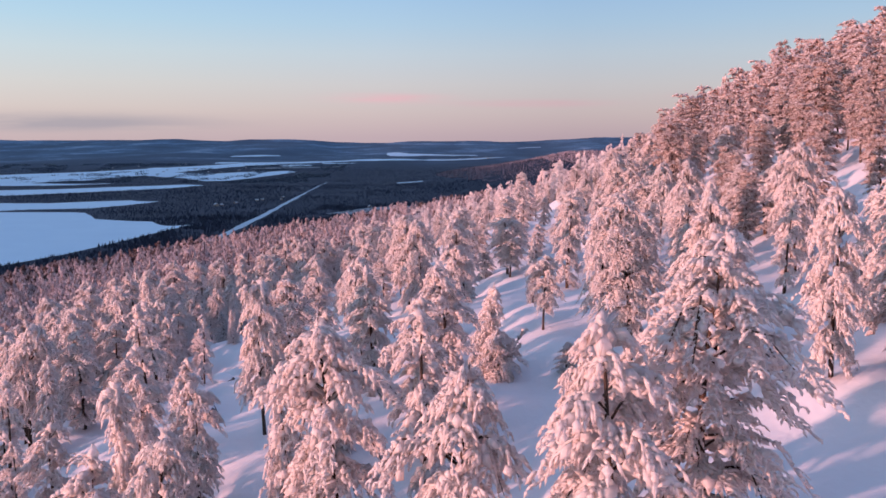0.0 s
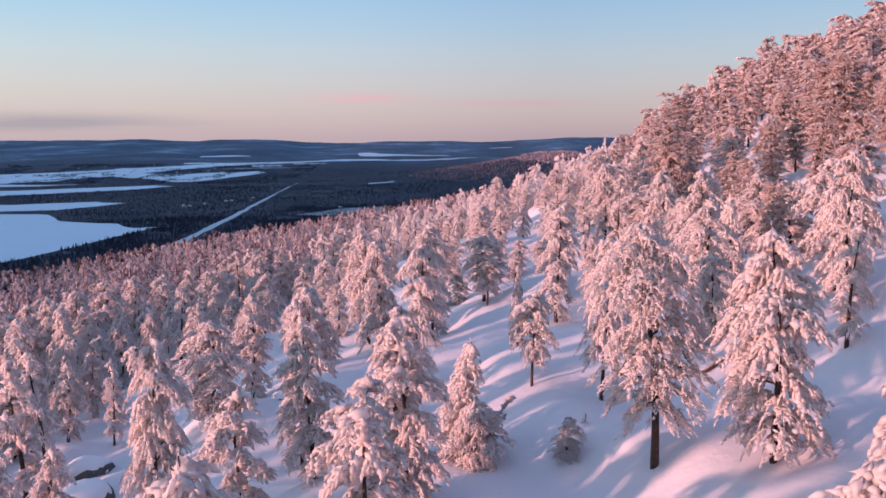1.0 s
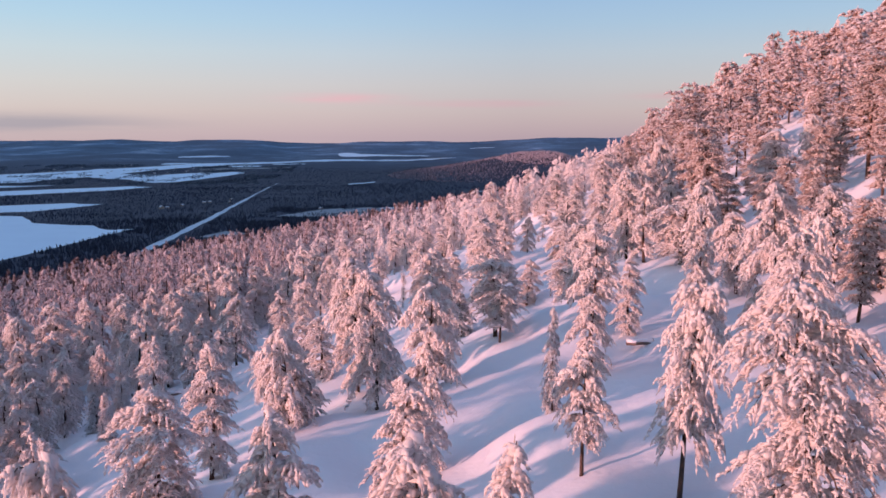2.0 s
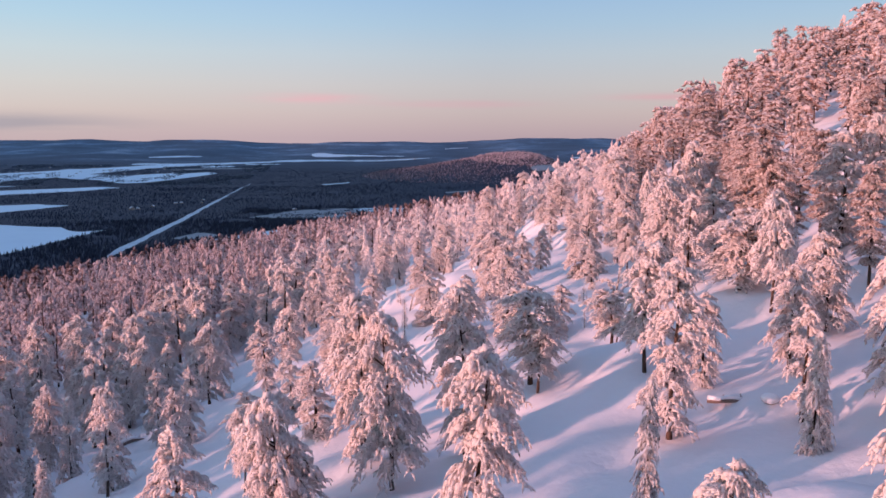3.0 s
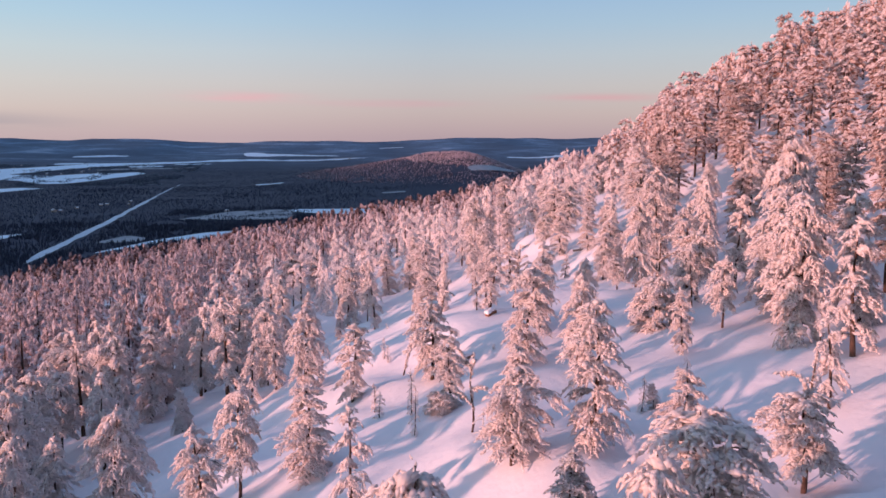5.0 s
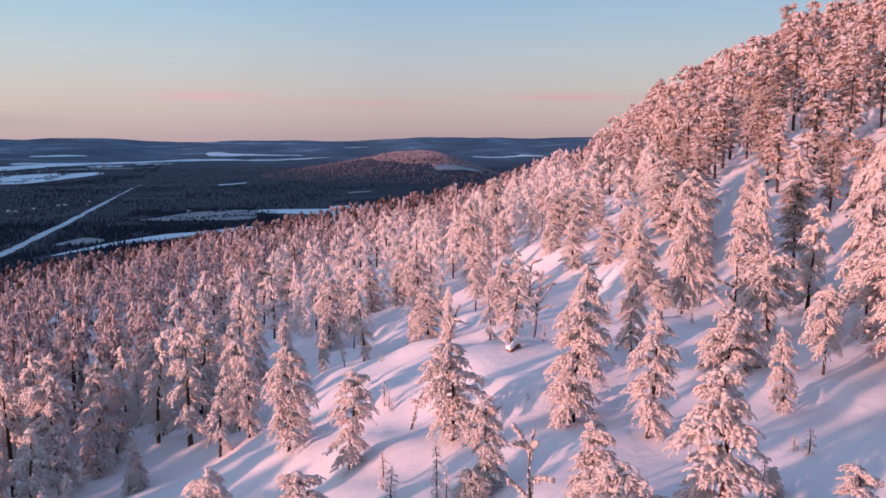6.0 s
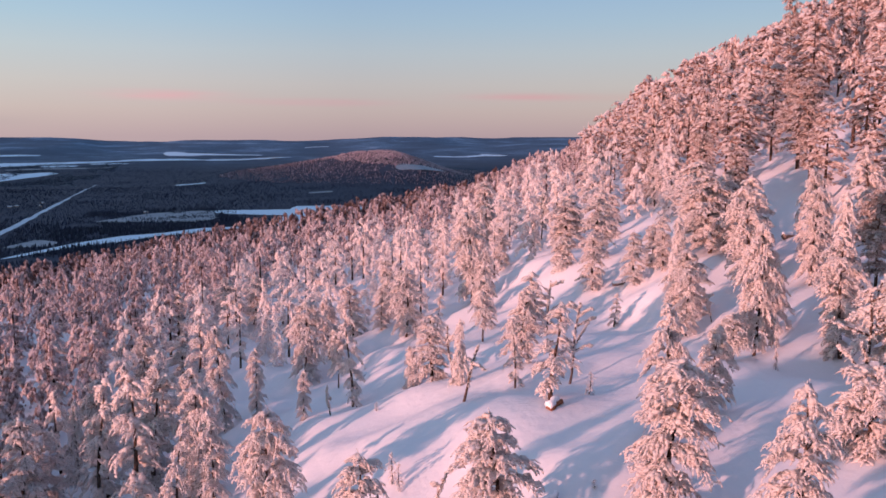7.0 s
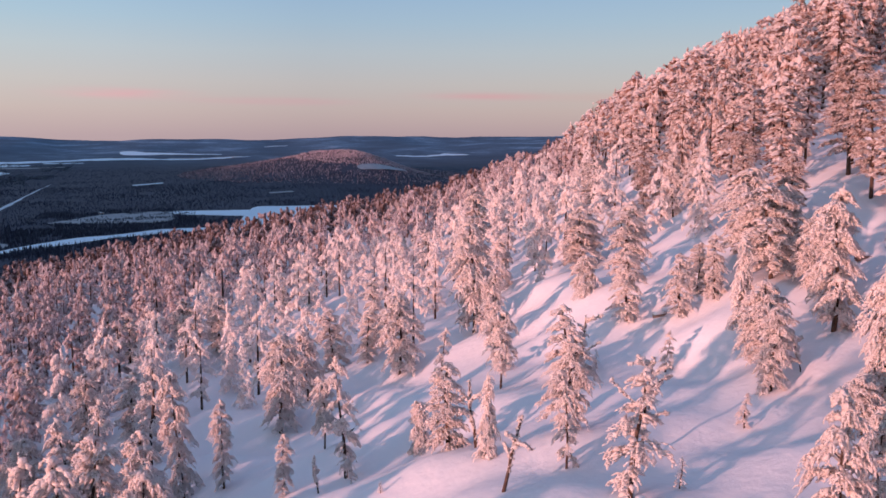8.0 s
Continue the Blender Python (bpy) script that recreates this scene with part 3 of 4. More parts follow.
plant_all("tall", [(27.3, 73.6, 6.6, 2.7), (20.6, 76.0, 7.9, 2.7), (20.2, 78.1, 9.0, 3.7), (22.8, 78.9, 5.9, 2.1), (28.9, 99.8, 6.9, 2.5), (24.6, 88.0, 8.5, 3.3), (25.6, 105.1, 5.5, 2.2), (32.3, 111.2, 5.5, 2.3), (32.0, 141.8, 5.5, 2.0), (30.3, 141.6, 5.5, 1.9), (27.2, 120.5, 5.5, 1.9), (29.5, 127.8, 5.5, 2.2)])
plant_all("tall", [(38.6, 128.3, 5.5, 2.2)])
plant_all("column", [(-27.8, 85.4, 6.1, 2.5), (1.9, 87.3, 3.6, 1.6), (3.6, 81.9, 3.6, 1.8), (19.4, 99.8, 5.6, 2.3), (-29.9, 111.9, 7.5, 3.5), (4.3, 140.2, 4.8, 2.5), (20.9, 118.0, 3.6, 1.6), (-10.1, 116.1, 7.5, 3.4), (-24.3, 121.6, 7.5, 3.9), (-22.0, 105.1, 7.5, 3.5), (6.1, 136.5, 3.7, 1.8), (-16.0, 112.9, 7.2, 3.0)])
plant_all("column", [(23.4, 130.9, 3.6, 1.8), (-17.6, 146.7, 3.6, 1.6), (17.8, 163.5, 5.1, 2.5), (12.0, 179.0, 3.6, 1.9), (2.6, 156.6, 3.6, 1.5), (21.2, 156.8, 7.5, 3.7)])
plant_all("round", [(-32.4, 86.0, 7.5, 3.8), (-17.9, 61.8, 3.6, 1.7), (0.5, 120.2, 3.6, 1.5), (9.3, 119.0, 4.1, 1.8), (-3.6, 71.6, 3.6, 1.6), (22.2, 142.9, 4.5, 1.8), (20.8, 141.8, 3.6, 1.6), (25.6, 160.6, 5.0, 2.2)])


def crowd(x, y):
    """Share of the ground under trees: dense wood on the lower slope and uphill, an open snowy shelf between."""
    u = upslope(x, y)
    shore = 5 * smooth(70, 85, y) - 6 * smooth(98, 112, y)
    left = 1 - smooth(-27 - shore, -11 - shore, u)
    right = smooth(7, 21, u)
    beyond = smooth(124, 162, y) * 0.75
    start = (1 - smooth(33, 45, y)) * (1 - smooth(5, 12, x)) * 0.7
    shelf = 0.03 + 0.20 * smooth(118, 138, y)
    return np.clip(np.maximum(np.maximum(np.maximum(left, right), np.maximum(beyond, start)), shelf), 0, 1)


def pick(count, rng, x0, x1, y0, y1, gap):
    """Places for more trees, at least the gap apart."""
    cell, taken, out = gap, {}, []
    for a, b in TREES:
        taken.setdefault((int(a // cell), int(b // cell)), []).append((a, b))
    xs, ys = rng.uniform(x0, x1, count), rng.uniform(y0, y1, count)
    keep = rng.rand(count) < crowd(xs, ys)
    for x, y in zip(xs[keep], ys[keep]):
        i, j = int(x // cell), int(y // cell)
        if all((x - a) ** 2 + (y - b) ** 2 > gap * gap for di in (-1, 0, 1) for dj in (-1, 0, 1) for a, b in taken.get((i + di, j + dj), ())):
            taken.setdefault((i, j), []).append((x, y))
            out.append((x, y))
    return out


rng = np.random.RandomState(17)
more = [q for q in pick(16000, rng, -95, 80, -45, 175, 2.8) if (upslope(*q) < -8 or rng.rand() < 0.85) and q[0] < 6 + 0.78 * q[1] and not (12 < q[1] < 27 and -6 < q[0] < 14) and not (27 <= q[1] < 100 and -3 < q[0] < 16 and rng.rand() < 0.35)]
more.sort(key=lambda q: math.hypot(q[0], q[1] - 70) + abs(q[0]) * 0.6 + (400 if q[0] < -9 - 0.62 * q[1] or q[1] < 15 else 0))
more = [q for q in more if upslope(*q) < 19 or rng.rand() < 0.75]
near, rest = [q for q in more[:230] if not (1 < q[0] < 11 and 26 < q[1] < 43)], more[230:]     # the open snow under the start stays bare
# pines out of view, added to shade the slope; thinned lower down
unseen = [q for q in rest if (q[0] < -12 - 0.64 * q[1] or q[1] < 15) and rng.rand() < (0.4 if upslope(*q) < -18 else 0.9)]
rest = [q for q in rest if not (q[0] < -12 - 0.64 * q[1] or q[1] < 15)]
for x, y in near:
    u = float(upslope(x, y))
    if u > 19 and random.random() < 0.75:
        h = random.uniform(5.4, 7.4) + 2.0 * float(smooth(20, 42, u)) * (0.5 + 0.5 * float(smooth(80, 120, y)))
        plant("tall", x, y, h, h * random.uniform(0.30, 0.40), True)
    else:
        h = random.uniform(3.2, 5.2) if -10 < u < 14 and y > 45 else random.uniform(4.4, 7.6) + (0.8 if u < -24 else 0)
        plant(random.choice(("column", "column", "column", "ragged", "ragged", "thin", "thin", "round", "bowed")), x, y, h, h * random.uniform(0.36, 0.50), True)


def far_wood(name, label, spots, size, limbs, mat, seed, kinds, dense=0.6, slim=1.0):
    """Many trees in one mesh: too many to count. Crowns, and the dark stems beneath them."""
    forms = []
    for i, (kind, width, bare) in enumerate(kinds):
        crown = tree_meshes(kind, 7, width, bare, limbs, 0, size, seed + i, dense)[1]
        stem = tube(np.array(((0, 0, -0.4), (0.03, 0.02, 3.0), (0, 0, 6.6))), np.array((0.13, 0.09, 0.02)), 4)
        forms.append(join([crown, stem] if bare > 0.16 else [crown]) + (len(crown[1]),))
    rng = np.random.RandomState(seed)
    out, woody = [], []
    for x, y, z, h in spots:
        v, f, n = forms[rng.randint(len(forms))]
        a, k = rng.rand() * 6.28, h / 7
        w = slim * k ** 0.6 * rng.uniform(0.85, 1.2)
        ca, sa = math.cos(a) * w, math.sin(a) * w
        out.append((np.stack([v[:, 0] * ca - v[:, 1] * sa + x, v[:, 0] * sa + v[:, 1] * ca + y, v[:, 2] * k + z], 1), f))
        woody.append(np.arange(len(f)) >= n)
    v, f = join(out)
    me = mesh_of(name, v, f, mat, flat=True)
    me.materials.append(BARK)
    me.polygons.foreach_set("material_index", np.concatenate(woody).astype(np.int32))
    tagged(new(name, me), label, "trees", kind="stuff")


def lot(places, hmin, hmax, rng):
    a = np.array(places)
    u = upslope(a[:, 0], a[:, 1])
    h = rng.uniform(hmin, hmax, len(a)) + 3.5 * smooth(14, 36, u) * (0.30 + 1.20 * smooth(100, 165, a[:, 1])) + 0.8 * (u < -24)
    return np.stack([a[:, 0], a[:, 1], ground(a[:, 0], a[:, 1]) - 0.2, h], 1)


rest, unseen = lot(rest, 4.6, 7.6, rng), lot(unseen, 4.6, 7.6, rng)
up = upslope(rest[:, 0], rest[:, 1])
# the lower trees take the colour with shade painted in
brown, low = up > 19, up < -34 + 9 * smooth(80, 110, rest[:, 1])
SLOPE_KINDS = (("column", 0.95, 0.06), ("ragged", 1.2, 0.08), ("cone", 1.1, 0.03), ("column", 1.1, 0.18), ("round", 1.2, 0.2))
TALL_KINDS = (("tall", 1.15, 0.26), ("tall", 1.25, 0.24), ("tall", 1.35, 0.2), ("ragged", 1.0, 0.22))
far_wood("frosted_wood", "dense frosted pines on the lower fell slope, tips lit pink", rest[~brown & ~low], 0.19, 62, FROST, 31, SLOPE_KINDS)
far_wood("skirting_wood", "unseen frosted pines behind and below the flight, added to cast shade", unseen, 0.55, 18, FROST, 37, SLOPE_KINDS, 0.9)
far_wood("lower_frosted_wood", "thinly rimed pines lower on the fell, shade put into their colour", rest[low], 0.22, 46, FROST_LOW, 33, SLOPE_KINDS)
far_wood("upslope_pine_wood", "tall frosted pines crowding the upper slope, brown beneath", rest[brown], 0.20, 66, FROST_BROWN, 35, TALL_KINDS, 0.55)


def beyond(count, y0, y1, seed):
    rng = np.random.RandomState(seed)
    x, y = rng.uniform(-330, 260, count), rng.uniform(y0, y1, count)
    ok = (x > -20 - 0.62 * y) & (x < 10 + 0.85 * y) & (ground(x, y) > -62) & ((y > 175) | (x < -75) | (x > 80))
    return list(zip(x[ok], y[ok]))


far = lot(beyond(34000, 60, 520, 23), 4.2, 7.0, rng)
dist = np.hypot(far[:, 0], far[:, 1] - 60)
far = far[rng.rand(len(far)) < np.clip(1.05 - dist / 330, 0.22, 0.85)]
dist = np.hypot(far[:, 0], far[:, 1] - 60)
rise = upslope(far[:, 0], far[:, 1])
high = rise > 19
keep = ~high | ((far[:, 1] < 360) & (rise < 130) & ((dist < 200) | (rng.rand(len(far)) < 0.55)))
far, dist, high, rise = far[keep], dist[keep], high[keep], rise[keep]
# trees past the brow take the dimmer colour, which stands in for shade
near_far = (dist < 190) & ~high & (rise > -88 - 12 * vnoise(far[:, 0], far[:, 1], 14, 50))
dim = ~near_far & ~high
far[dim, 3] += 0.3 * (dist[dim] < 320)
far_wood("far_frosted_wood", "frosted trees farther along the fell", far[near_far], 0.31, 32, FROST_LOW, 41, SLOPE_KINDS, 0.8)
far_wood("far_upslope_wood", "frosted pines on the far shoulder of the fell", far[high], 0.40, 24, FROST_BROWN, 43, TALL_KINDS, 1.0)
far_wood("far_dim_wood", "distant thinly rimed trees on the fell's lower edge, darkened for shade", far[dim], 0.62, 12, FROST_FAR, 45, SLOPE_KINDS, 1.3, 1.15)

# ---- the lowland: sheets between two shores ----
SHEETS = []


def sheet(name, stops, mat, label, category, wobble=8.0, lift=0.6, clear=0.0, turned=False):
    """A snow sheet draped on the land: for each x (each y, if turned) of the stops its near and far shore."""
    s = np.array(stops, float)
    m = 240
    k = np.linspace(s[0, 0], s[-1, 0], m)
    lo, hi = np.interp(k, s[:, 0], s[:, 1]), np.interp(k, s[:, 0], s[:, 2])
    ends = np.minimum(1, np.minimum(np.arange(m), np.arange(m)[::-1]) / 14) ** 0.6
    lo = lo + wobble * (vnoise(k, k * 0, 45, 3) + 0.5 * vnoise(k, k * 0 + 9, 13, 4))
    hi = hi + wobble * (vnoise(k, k * 0, 38, 9) + 0.5 * vnoise(k, k * 0 + 5, 11, 6))
    mid = (lo + hi) / 2
    lo, hi = mid + (lo - mid) * ends, mid + (hi - mid) * ends
    SHEETS.append((k, lo - clear * 0.15, hi + clear, turned))
    n = 12
    q = np.linspace(0, 1, n)
    b = lo[:, None] * (1 - q) + hi[:, None] * q
    a = np.repeat(k[:, None], n, 1)
    X, Y = (b, a) if turned else (a, b)
    v = np.stack([X, Y, ground(X, Y) + lift], -1).reshape(-1, 3)
    i, j = np.meshgrid(np.arange(m - 1), np.arange(n - 1), indexing="ij")
    c = (i * n + j).ravel()
    f = np.stack([c, c + n, c + n + 1, c + 1], 1)
    if turned:
        f = f[:, ::-1]
    tagged(new(name, mesh_of(name, v, f, mat)), label, category, kind="structure")


LAKE_LABEL = "frozen lake under smooth blue-shaded snow among dark woods"
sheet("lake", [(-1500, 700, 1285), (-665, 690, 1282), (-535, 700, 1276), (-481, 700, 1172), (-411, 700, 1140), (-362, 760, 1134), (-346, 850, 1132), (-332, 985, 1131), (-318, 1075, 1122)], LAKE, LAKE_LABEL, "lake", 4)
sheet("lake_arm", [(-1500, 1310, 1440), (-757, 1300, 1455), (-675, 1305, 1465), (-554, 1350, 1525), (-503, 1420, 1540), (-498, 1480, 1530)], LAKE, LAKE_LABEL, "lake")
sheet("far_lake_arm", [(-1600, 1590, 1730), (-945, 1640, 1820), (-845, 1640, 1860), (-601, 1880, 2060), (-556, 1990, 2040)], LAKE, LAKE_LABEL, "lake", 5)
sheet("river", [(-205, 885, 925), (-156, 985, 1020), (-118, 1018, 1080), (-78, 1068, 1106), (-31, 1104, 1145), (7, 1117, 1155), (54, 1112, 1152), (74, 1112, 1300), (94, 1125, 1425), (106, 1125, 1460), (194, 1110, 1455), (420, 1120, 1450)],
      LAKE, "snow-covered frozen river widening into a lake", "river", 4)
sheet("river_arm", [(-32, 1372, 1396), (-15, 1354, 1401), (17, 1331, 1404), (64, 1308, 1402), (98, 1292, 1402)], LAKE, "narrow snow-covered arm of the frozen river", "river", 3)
sheet("meadow", [(-172, 1243, 1250), (-150, 1238, 1292), (-132, 1238, 1330), (-118, 1236, 1360), (-89, 1232, 1394), (-44, 1238, 1395), (-30, 1248, 1392), (-16, 1262, 1330)], FIELD, "thinly wooded snowy clearing by the river", "clearing", 7, 0.6, 2)
sheet("meadow", [(-222, 985, 1005), (-205, 985, 1050), (-188, 990, 1040), (-176, 1005, 1025)], FIELD, "snowy clearing beside the road with young trees", "clearing", 9, 0.6, 0)
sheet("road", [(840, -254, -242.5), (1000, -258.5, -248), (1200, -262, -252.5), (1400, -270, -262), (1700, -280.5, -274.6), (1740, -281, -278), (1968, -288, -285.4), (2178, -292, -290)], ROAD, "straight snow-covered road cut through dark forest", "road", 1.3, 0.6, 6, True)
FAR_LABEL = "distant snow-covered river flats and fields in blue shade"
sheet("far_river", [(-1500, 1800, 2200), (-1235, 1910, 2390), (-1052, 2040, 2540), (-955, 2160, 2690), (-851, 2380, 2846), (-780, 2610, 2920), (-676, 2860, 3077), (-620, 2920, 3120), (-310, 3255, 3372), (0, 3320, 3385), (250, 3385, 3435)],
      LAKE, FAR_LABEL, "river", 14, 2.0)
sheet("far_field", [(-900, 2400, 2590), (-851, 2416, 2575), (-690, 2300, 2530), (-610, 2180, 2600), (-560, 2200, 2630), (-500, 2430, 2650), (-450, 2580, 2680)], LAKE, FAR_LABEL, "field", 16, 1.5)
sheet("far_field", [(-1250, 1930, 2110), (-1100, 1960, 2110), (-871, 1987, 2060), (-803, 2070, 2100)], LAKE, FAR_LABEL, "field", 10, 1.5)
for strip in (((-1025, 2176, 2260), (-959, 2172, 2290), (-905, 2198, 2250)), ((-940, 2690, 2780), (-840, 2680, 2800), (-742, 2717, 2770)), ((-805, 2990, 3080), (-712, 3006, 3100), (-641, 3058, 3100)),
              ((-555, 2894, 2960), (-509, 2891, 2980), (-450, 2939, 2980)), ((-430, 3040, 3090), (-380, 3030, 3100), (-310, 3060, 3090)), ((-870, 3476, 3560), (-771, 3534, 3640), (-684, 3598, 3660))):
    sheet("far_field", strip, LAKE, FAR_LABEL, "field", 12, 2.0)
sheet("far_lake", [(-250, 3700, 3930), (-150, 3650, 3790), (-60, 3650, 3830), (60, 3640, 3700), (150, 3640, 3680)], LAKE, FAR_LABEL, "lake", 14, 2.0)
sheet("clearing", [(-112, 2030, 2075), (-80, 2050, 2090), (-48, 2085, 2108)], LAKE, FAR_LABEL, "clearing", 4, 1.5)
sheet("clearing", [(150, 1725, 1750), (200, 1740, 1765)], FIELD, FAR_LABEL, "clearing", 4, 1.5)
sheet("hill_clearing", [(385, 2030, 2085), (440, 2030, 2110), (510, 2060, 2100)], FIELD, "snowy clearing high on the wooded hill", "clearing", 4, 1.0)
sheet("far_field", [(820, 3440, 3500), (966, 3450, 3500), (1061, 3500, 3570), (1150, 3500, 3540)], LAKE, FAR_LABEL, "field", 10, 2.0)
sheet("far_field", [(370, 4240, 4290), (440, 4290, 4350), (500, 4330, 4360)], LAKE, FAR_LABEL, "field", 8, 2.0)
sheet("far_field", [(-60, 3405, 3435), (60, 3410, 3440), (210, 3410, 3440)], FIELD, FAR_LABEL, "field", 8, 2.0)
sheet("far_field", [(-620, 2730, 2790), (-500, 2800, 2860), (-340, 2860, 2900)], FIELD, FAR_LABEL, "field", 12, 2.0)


def in_sheets(x, y):
    hit = np.zeros(len(x), bool)
    for k, lo, hi, turned in SHEETS:
        a, b = (y, x) if turned else (x, y)
        hit |= (a > k[0]) & (a < k[-1]) & (b > np.interp(a, k, lo)) & (b < np.interp(a, k, hi))
    return hit


def spruces(name, label, count, r0, r1, a0, a1, hmin, hmax, seed, mat, keep=None):
    """Dark lowland forest: simple three-tiered spruces, joined."""
    rng = np.random.RandomState(seed)
    r = np.sqrt(rng.uniform(r0 * r0, r1 * r1, count))
    a = np.radians(rng.uniform(a0, a1, count))
    x, y = r * np.sin(a), r * np.cos(a)
    ok = ~in_sheets(x, y) & ((ground(x, y) < -50) | (r0 > 1000)) & (vnoise(x, y, 60, 12) + 0.5 * vnoise(x, y, 25, 13) > -0.75)
    if keep is not None:
        ok &= keep(x, y)
    x, y = x[ok], y[ok]
    n = len(x)
    z, h = ground(x, y) - 0.5, rng.uniform(hmin, hmax, n) * (1 + 0.25 * vnoise(x, y, 80, 14))
    base = np.stack([x, y, z], 1)
    rows, faces = [], []
    for tier, (low, top, wide) in enumerate(((0.08, 0.62, 0.17), (0.42, 1.0, 0.11))):
        o = len(rows)
        turn = rng.rand(n) * 6.28
        for k in range(5):
            ang = turn + k * 2 * math.pi / 5
            rad = h * wide * (0.75 + 0.5 * rng.rand(n))
            rows.append(base + np.stack([np.cos(ang) * rad, np.sin(ang) * rad, h * (low + 0.05 * rng.rand(n))], 1))
        rows.append(base + np.stack([0 * h, 0 * h, h * top], 1))
        faces += [(o + k, o + (k + 1) % 5, o + 5) for k in range(5)]
    v = np.stack(rows, 1)
    f = np.array(faces)[None] + (np.arange(n) * len(rows))[:, None, None]
    tagged(new(name, mesh_of(name, v.reshape(-1, 3), f.reshape(-1, 3), mat, flat=True)), label, "forest", kind="stuff")


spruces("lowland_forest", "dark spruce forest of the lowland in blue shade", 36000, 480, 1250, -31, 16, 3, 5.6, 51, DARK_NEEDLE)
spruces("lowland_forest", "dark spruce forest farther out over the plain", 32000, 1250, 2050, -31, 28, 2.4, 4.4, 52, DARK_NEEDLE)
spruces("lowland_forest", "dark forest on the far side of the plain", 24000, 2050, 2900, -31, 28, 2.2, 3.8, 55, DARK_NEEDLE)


def hill_side(x, y):
    return ((x - 400) / 420) ** 2 + ((y - 2330) / 480) ** 2 < 1


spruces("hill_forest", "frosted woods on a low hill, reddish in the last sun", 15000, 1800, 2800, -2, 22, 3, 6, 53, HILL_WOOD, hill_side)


def hill_top(x, y):
    return ((x - 430) / 170) ** 2 + ((y - 2300) / 230) ** 2 + 0.35 * vnoise(x, y, 60, 44) < 1


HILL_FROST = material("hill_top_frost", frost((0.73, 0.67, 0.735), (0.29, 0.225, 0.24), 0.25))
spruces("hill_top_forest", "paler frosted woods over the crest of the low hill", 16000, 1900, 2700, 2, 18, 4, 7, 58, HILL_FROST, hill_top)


def village_trees(x, y):
    shore = 2390 + 1.23 * (x + 1235)
    return (vnoise(x, 0.3 * y, 46, 20) + 0.8 * vnoise(x, 0.3 * y, 20, 22) > 0.16) & (x < -330) & (y > 2120) & ((y < shore - 190) | (y > shore - 20))


ROADSIDE = SHEETS[7]
SHEETS.clear()


def thin_stand(x, y):
    return (x > -200) & (x < 10) & (y > 1200) & (y < 1440) & (vnoise(x, y, 35, 40) + 0.5 * vnoise(x, y, 12, 41) > 0.0)


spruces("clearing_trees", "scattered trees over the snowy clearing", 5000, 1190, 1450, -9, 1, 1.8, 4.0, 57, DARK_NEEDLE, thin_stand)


def road_verge(x, y):
    k, lo, hi, _ = ROADSIDE
    near_edge, far_edge = np.interp(y, k, lo), np.interp(y, k, hi)
    return (((x > near_edge - 3) & (x < near_edge + 0.5)) | ((x > far_edge - 5) & (x < far_edge + 2))) & (y > 840) & (y < 2150)


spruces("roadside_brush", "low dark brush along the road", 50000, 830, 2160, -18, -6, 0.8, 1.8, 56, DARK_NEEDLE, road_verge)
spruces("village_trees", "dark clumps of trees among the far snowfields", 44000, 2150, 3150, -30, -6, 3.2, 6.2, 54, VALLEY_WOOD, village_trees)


def make_house(long, wide, tall, wall_mat):
    """A gabled house: walls with eaves and a snow-covered roof."""
    ob = tagged(new("house"), "small gabled house with snow-covered roof in the valley", "house", "houses of the village")
    a, c = long / 2, wide / 2
    v = [(-a, -c, 0), (a, -c, 0), (a, c, 0), (-a, c, 0), (-a, -c, tall), (a, -c, tall), (a, c, tall), (-a, c, tall), (-a, 0, tall + c * 0.7), (a, 0, tall + c * 0.7)]
    me = bpy.data.meshes.new("wall")
    me.from_pydata(v, [], [(0, 1, 5, 4), (1, 2, 6, 9, 5), (2, 3, 7, 6), (3, 0, 4, 8, 7)])
    me.materials.append(wall_mat)
    new("wall", me).parent = ob
    e, k, th = 0.6, c * 0.7, 0.45
    r = []
    for dz in (0.02, th):
        r += [(-a - e, -c - e, tall - 0.5 + dz), (a + e, -c - e, tall - 0.5 + dz), (a + e, 0, tall + k + dz), (-a - e, 0, tall + k + dz), (a + e, c + e, tall - 0.5 + dz), (-a - e, c + e, tall - 0.5 + dz)]
    me = bpy.data.meshes.new("roof")
    me.from_pydata(r, [], [(1, 0, 3, 2), (2, 3, 5, 4), (6, 7, 8, 9), (9, 8, 10, 11), (0, 1, 7, 6), (4, 5, 11, 10), (1, 2, 8, 7), (2, 4, 10, 8), (3, 0, 6, 9), (5, 3, 9, 11)])
    me.materials.append(ROOF)
    new("roof", me).parent = ob
    return ob


house = make_house(16, 10, 4.5, WALLS)
rng = np.random.RandomState(61)
homes = [(-373, 1404), (-366, 1412), (-332, 1524), (-325, 1536), (-290, 1535), (-355, 1462), (-119, 1383), (-300, 1600)] + [(x, 2900 + 0.9 * (x + 900) * 0.3 + rng.uniform(-380, 60)) for x in rng.uniform(-1050, -480, 34)]
homes += [(x, 3400 + rng.uniform(-30, 30)) for x in rng.uniform(-80, 230, 7)]
for i, (x, y) in enumerate(homes):
    m = pose(x, y, float(ground(x, y)) + (0 if y < 2000 else 1.0), 0, 0, rng.uniform(0, 180)) @ Matrix.Diagonal((0.6, 0.6, 0.6, 1))
    if i:
        copy_thing(house, m)
    else:
        house.matrix_basis = m

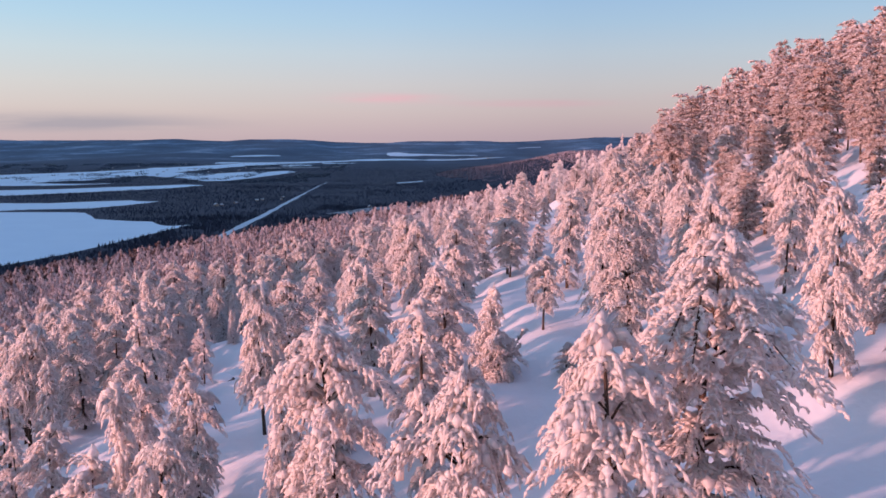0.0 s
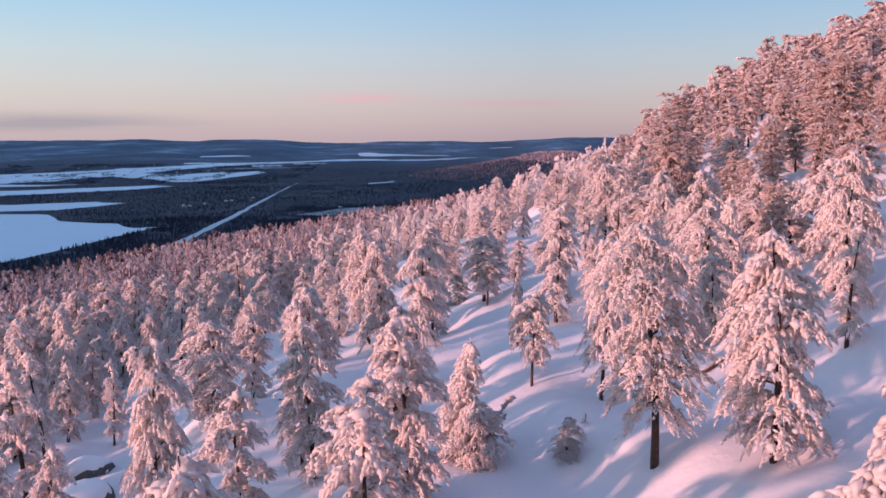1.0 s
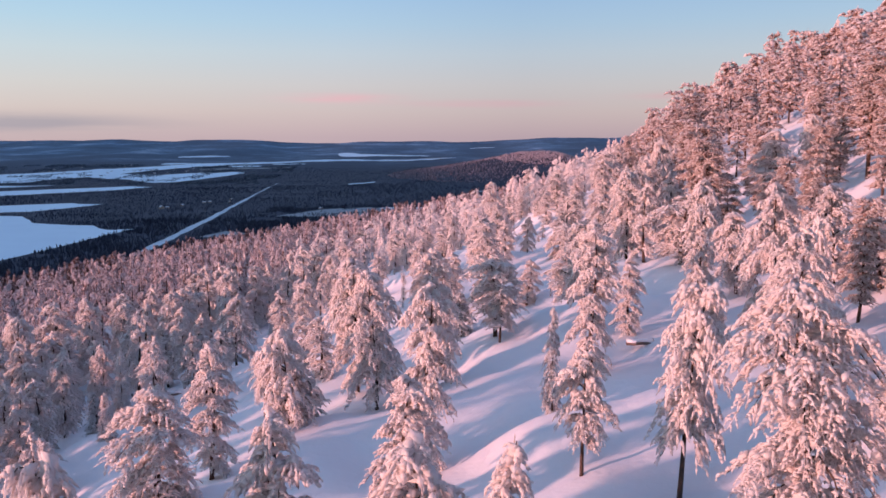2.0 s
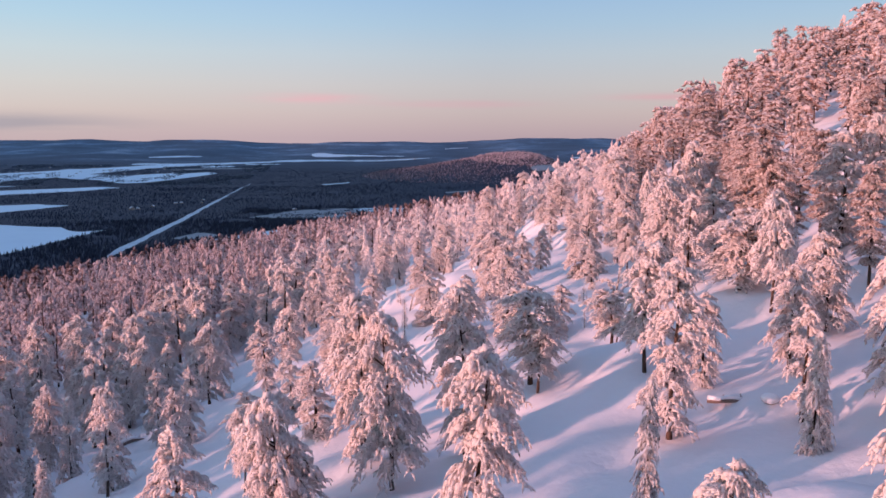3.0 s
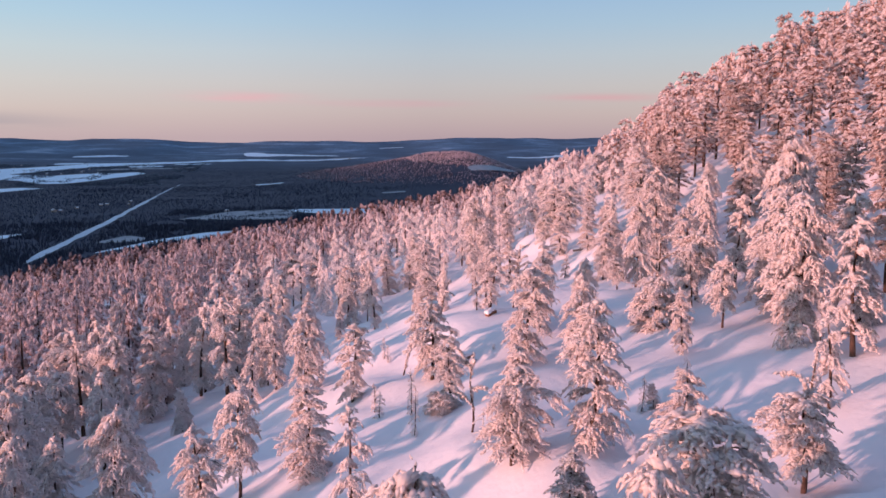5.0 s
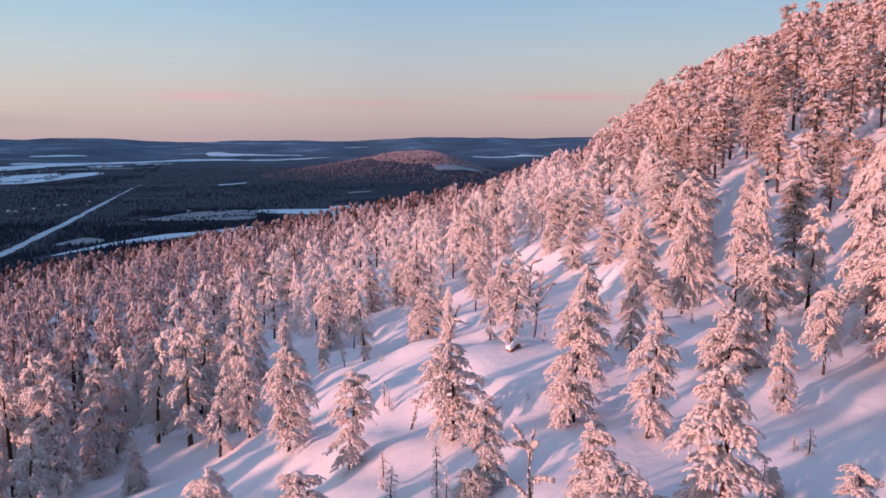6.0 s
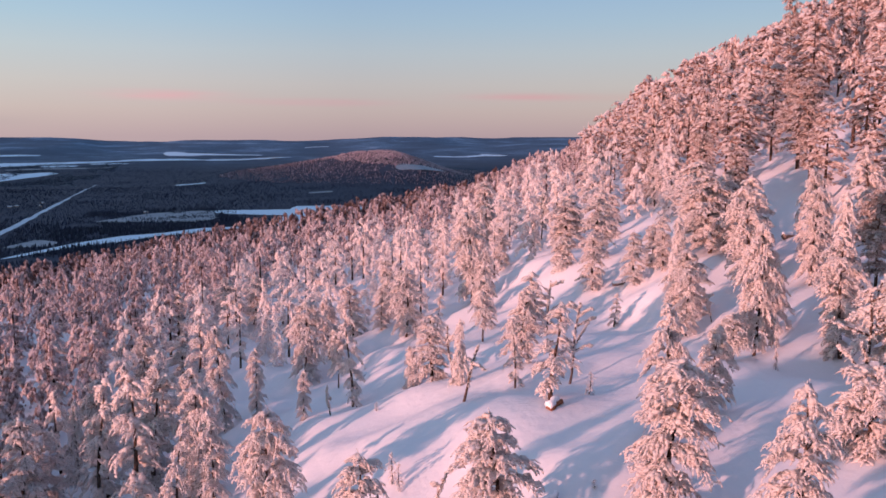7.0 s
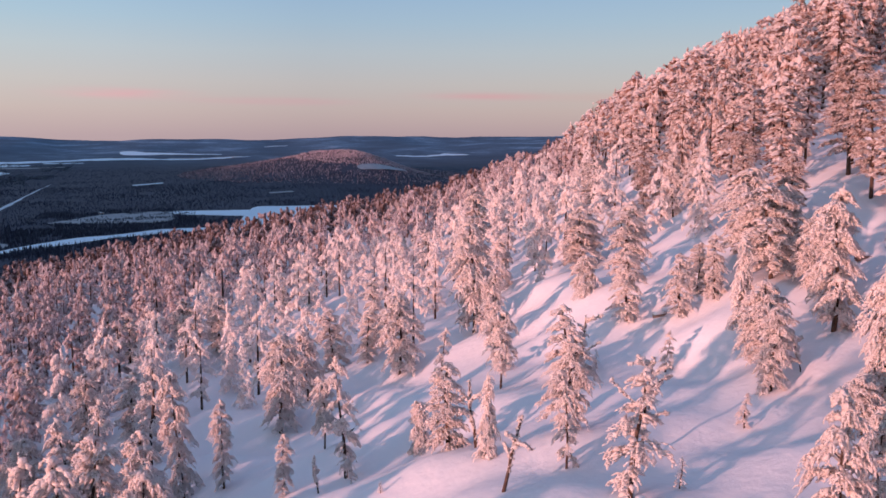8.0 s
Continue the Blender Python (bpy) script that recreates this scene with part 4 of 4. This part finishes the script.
# ---- dead wood, boulders and stems in the snow ----
WEATHERED = material("weathered_wood", plain((0.10, 0.062, 0.045), (0.26, 0.19, 0.17), 5.0, 0.9))
RED_WOOD = material("torn_red_wood", plain((0.13, 0.045, 0.022), (0.24, 0.10, 0.055), 6.0, 0.9))
ROCK = material("dark_rock", plain((0.055, 0.05, 0.05), (0.14, 0.13, 0.13), 2.0, 0.9))
SNOW_CAP = material("snow_cap", plain((0.86, 0.86, 0.88), (0.78, 0.78, 0.81), 1.2))


def rod(points, r0, r1, sides=6):
    p = np.array(points, float)
    return tube(p, np.linspace(r0, r1, len(p)), sides)


def make_snag(x, y, h, lean, turn, forks, label, rime=True, thick=0.07, sink=0.3):
    """A dead stem, leaning, with broken forks and rime along its upper side."""
    rnd = random.Random(int(x * 10 + y * 7))
    ob = tagged(new("dead_tree"), label, "dead tree", "dead stems in the snow")
    ob.matrix_basis = pose(x, y, float(ground(x, y)) - 0.02, 0, 0, turn)
    k = np.linspace(0, 1, 7)
    path = np.stack([lean * h * k ** 1.2 + 0.03 * np.sin(k * 7) * h, 0.03 * np.sin(k * 5 + 1) * h, -sink + (h + sink) * k], 1)
    pieces = [rod(path, thick * 0.75, thick * 0.3, 7)]
    tips = []
    for i in range(forks):
        s = rnd.uniform(0.35, 0.95)
        a, n = at_height(path, s), rnd.uniform(0.16, 0.34) * h
        az, up = rnd.uniform(0, 6.28), rnd.uniform(-0.3, 0.9)
        d = np.array([math.cos(az), math.sin(az), up])
        b = a + d * n * 0.55 + np.array([0, 0, 0.03 * h])
        c = b + d * n * 0.45 + np.array([rnd.uniform(-0.1, 0.1), rnd.uniform(-0.1, 0.1), rnd.uniform(-0.3, 0.2)]) * n
        pieces.append(rod([a, b, c], thick * 0.45, thick * 0.15, 5))
        tips.append((a, b, c))
    v, f = join(pieces)
    p = new("stem", mesh_of("stem", v, f, BARK))
    p.parent = ob
    if rime:
        np.random.seed(int(x * 13 + y))
        cs, ws = [], []
        for a, b, c in tips + [(path[2], path[4], path[6])] * 2:
            for _ in range(44):
                q = rnd.random()
                cs.append((a * (1 - q) + b * q if rnd.random() < 0.5 else b * (1 - q) + c * q) + np.array([0, 0, rnd.uniform(-0.03, 0.05)]))
                ws.append((rnd.gauss(0, 0.5), rnd.gauss(0, 0.5), rnd.uniform(-1, 0.6)))
        n = len(cs)
        v, f = spindles(np.array(cs), np.array(ws), np.random.uniform(0.12, 0.30, n), np.random.uniform(0.035, 0.08, n))
        p = tagged(new("rime", mesh_of("rime", v, f, FROST_THICK)), kind="stuff")
        p.parent = ob
    return ob


def make_log(x, y, long, r, turn, tilt, mat, label, name="fallen_log"):
    """A broken log or torn root half sunk in the snow, with a ridge of snow on it."""
    rnd = random.Random(int(x * 31 + y))
    ob = tagged(new(name), label, "log", "dead wood in the snow")
    ob.matrix_basis = pose(x, y, float(ground(x, y)) + r * 0.35, 0, tilt, turn)
    k = np.linspace(-0.5, 0.5, 6)
    path = np.stack([k * long, 0.08 * long * np.sin(k * 6 + x), 0.035 * long * np.cos(k * 6)], 1)
    pieces = [rod(path, r, r * 0.55, 8)]
    for i in range(4):
        a = at_height(path, rnd.uniform(0.1, 0.9))
        d = np.array([rnd.uniform(-0.6, 0.6), rnd.uniform(-1, 1), rnd.uniform(0.2, 0.9)])
        pieces.append(rod([a, a + d * long * 0.12, a + d * long * 0.24 + np.array([0.03, 0, -0.03])], r * 0.35, r * 0.12, 5))
    v, f = join(pieces)
    p = new("wood", mesh_of("wood", v, f, mat))
    p.parent = ob
    top = path[:-1] + np.array([0, 0, r * 0.8]) + np.array([[0, rnd.uniform(-0.2, 0.2) * r, rnd.uniform(-0.1, 0.35) * r] for _ in path[:-1]])
    v, f = rod(top, r * 0.95, r * 0.6, 8)
    p = new("snow_ridge", mesh_of("snow_ridge", v, f, SNOW_CAP))
    p.parent = ob
    return ob


def make_boulder(x, y, size, turn):
    """A dark boulder under a thick cushion of snow."""
    ob = tagged(new("boulder"), "dark boulder under a thick cushion of snow", "boulder", "boulders on the slope")
    ob.matrix_basis = pose(x, y, float(ground(x, y)), 0, 0, turn)
    for name, mat, lift, flat_z, grow in (("rock", ROCK, 0.0, 0.55, 0.95), ("snow_cushion", SNOW_CAP, 0.14, 0.58, 1.0)):
        bm = bmesh.new()
        bmesh.ops.create_icosphere(bm, subdivisions=3, radius=size * grow)
        for vert in bm.verts:
            n = noise.noise(vert.co * (1.4 / size) + Vector((x, y, 0)))
            vert.co *= 1 + (0.30 if name == "rock" else 0.13) * n
            vert.co.z = vert.co.z * flat_z + lift * size
            if name == "snow_cushion":
                vert.co.y += 0.14 * size
                vert.co.x += 0.10 * size
        me = bpy.data.meshes.new(name)
        bm.to_mesh(me)
        bm.free()
        me.polygons.foreach_set("use_smooth", [True] * len(me.polygons))
        me.materials.append(mat)
        p = new(name, me)
        p.parent = ob
    return ob


make_log(6.9, 101.0, 0.8, 0.2, 20, -18, RED_WOOD, "torn reddish root plate sticking out of the snow")
make_log(4.2, 94.5, 1.1, 0.14, 35, -14, WEATHERED, "dark broken log half sunk in snow")
make_log(11.9, 61.2, 1.7, 0.12, -8, 4, WEATHERED, "fallen snow-covered branches on a drift")
make_log(-18.4, 86.2, 2.4, 0.16, 15, -8, WEATHERED, "dark fallen trunk lying in the snow")
make_log(13.0, 44.6, 1.8, 0.20, 12, -12, RED_WOOD, "bent snow-capped trunk, brown underneath")
make_log(28.6, 140.0, 1.2, 0.25, 0, 0, WEATHERED, "dark stump in the snow")
make_log(18.9, 119.6, 1.4, 0.12, 5, 4, WEATHERED, "dark log end poking out of a drift")
make_log(-2.7, 46.9, 0.8, 0.13, 30, -12, WEATHERED, "dark log tip poking through the snow")
make_log(23.5, 57.2, 2.2, 0.12, 0, 5, WEATHERED, "dark fallen trunk under a ridge of snow")
make_log(28.4, 115.8, 0.9, 0.18, 10, 0, WEATHERED, "dark broken branch on the upper slope")
make_snag(5.4, 111.6, 2.9, -0.12, 0, 3, "leaning dead trunk beside a frosted pine", True, 0.09)
make_snag(4.3, 105.6, 2.6, 0.30, 20, 5, "forked dead stem rimed white", True, 0.10)
make_snag(9.4, 105.4, 3.9, 0.10, 10, 12, "crooked dead pine with rimed arms", True, 0.08)
make_snag(2.0, 82.6, 3.4, 0.0, 0, 5, "thin upright dead pine stem", True, 0.07)
make_snag(0.8, 97.6, 1.9, 0.35, 0, 1, "short leaning stake of dead wood", True, 0.08)
make_snag(-0.7, 114.6, 1.7, -0.10, 0, 1, "short broken stake of dead wood", True, 0.06)
make_snag(5.6, 112.3, 2.4, -0.12, 0, 2, "bare dark stake of a broken pine", True, 0.07)
make_snag(18.4, 108.1, 1.8, -0.35, 0, 3, "bent bare sapling stem", True, 0.04)
make_snag(12.6, 116.6, 3.2, 0.05, 30, 8, "crooked dead stem with rimed arms", True, 0.07)
make_snag(10.6, 72.6, 4.4, 0.02, 0, 6, "bare dead top above a frosted pine", True, 0.06)
make_snag(3.0, 41.0, 2.0, 0.45, 0, 7, "arching dead birch hung with rime", True, 0.05)
make_snag(14.2, 92.4, 5.0, -0.02, 40, 8, "bare dark pine stem with crooked arms", True, 0.11)
for x, y, size in ((-13.4, 45.2, 1.0), (-15.8, 51.5, 1.1), (-6.1, 51.5, 0.45), (13.2, 60.4, 0.35), (-14.5, 55.0, 0.7), (2.5, 124.0, 0.5)):
    make_boulder(x, y, size, x * 40)
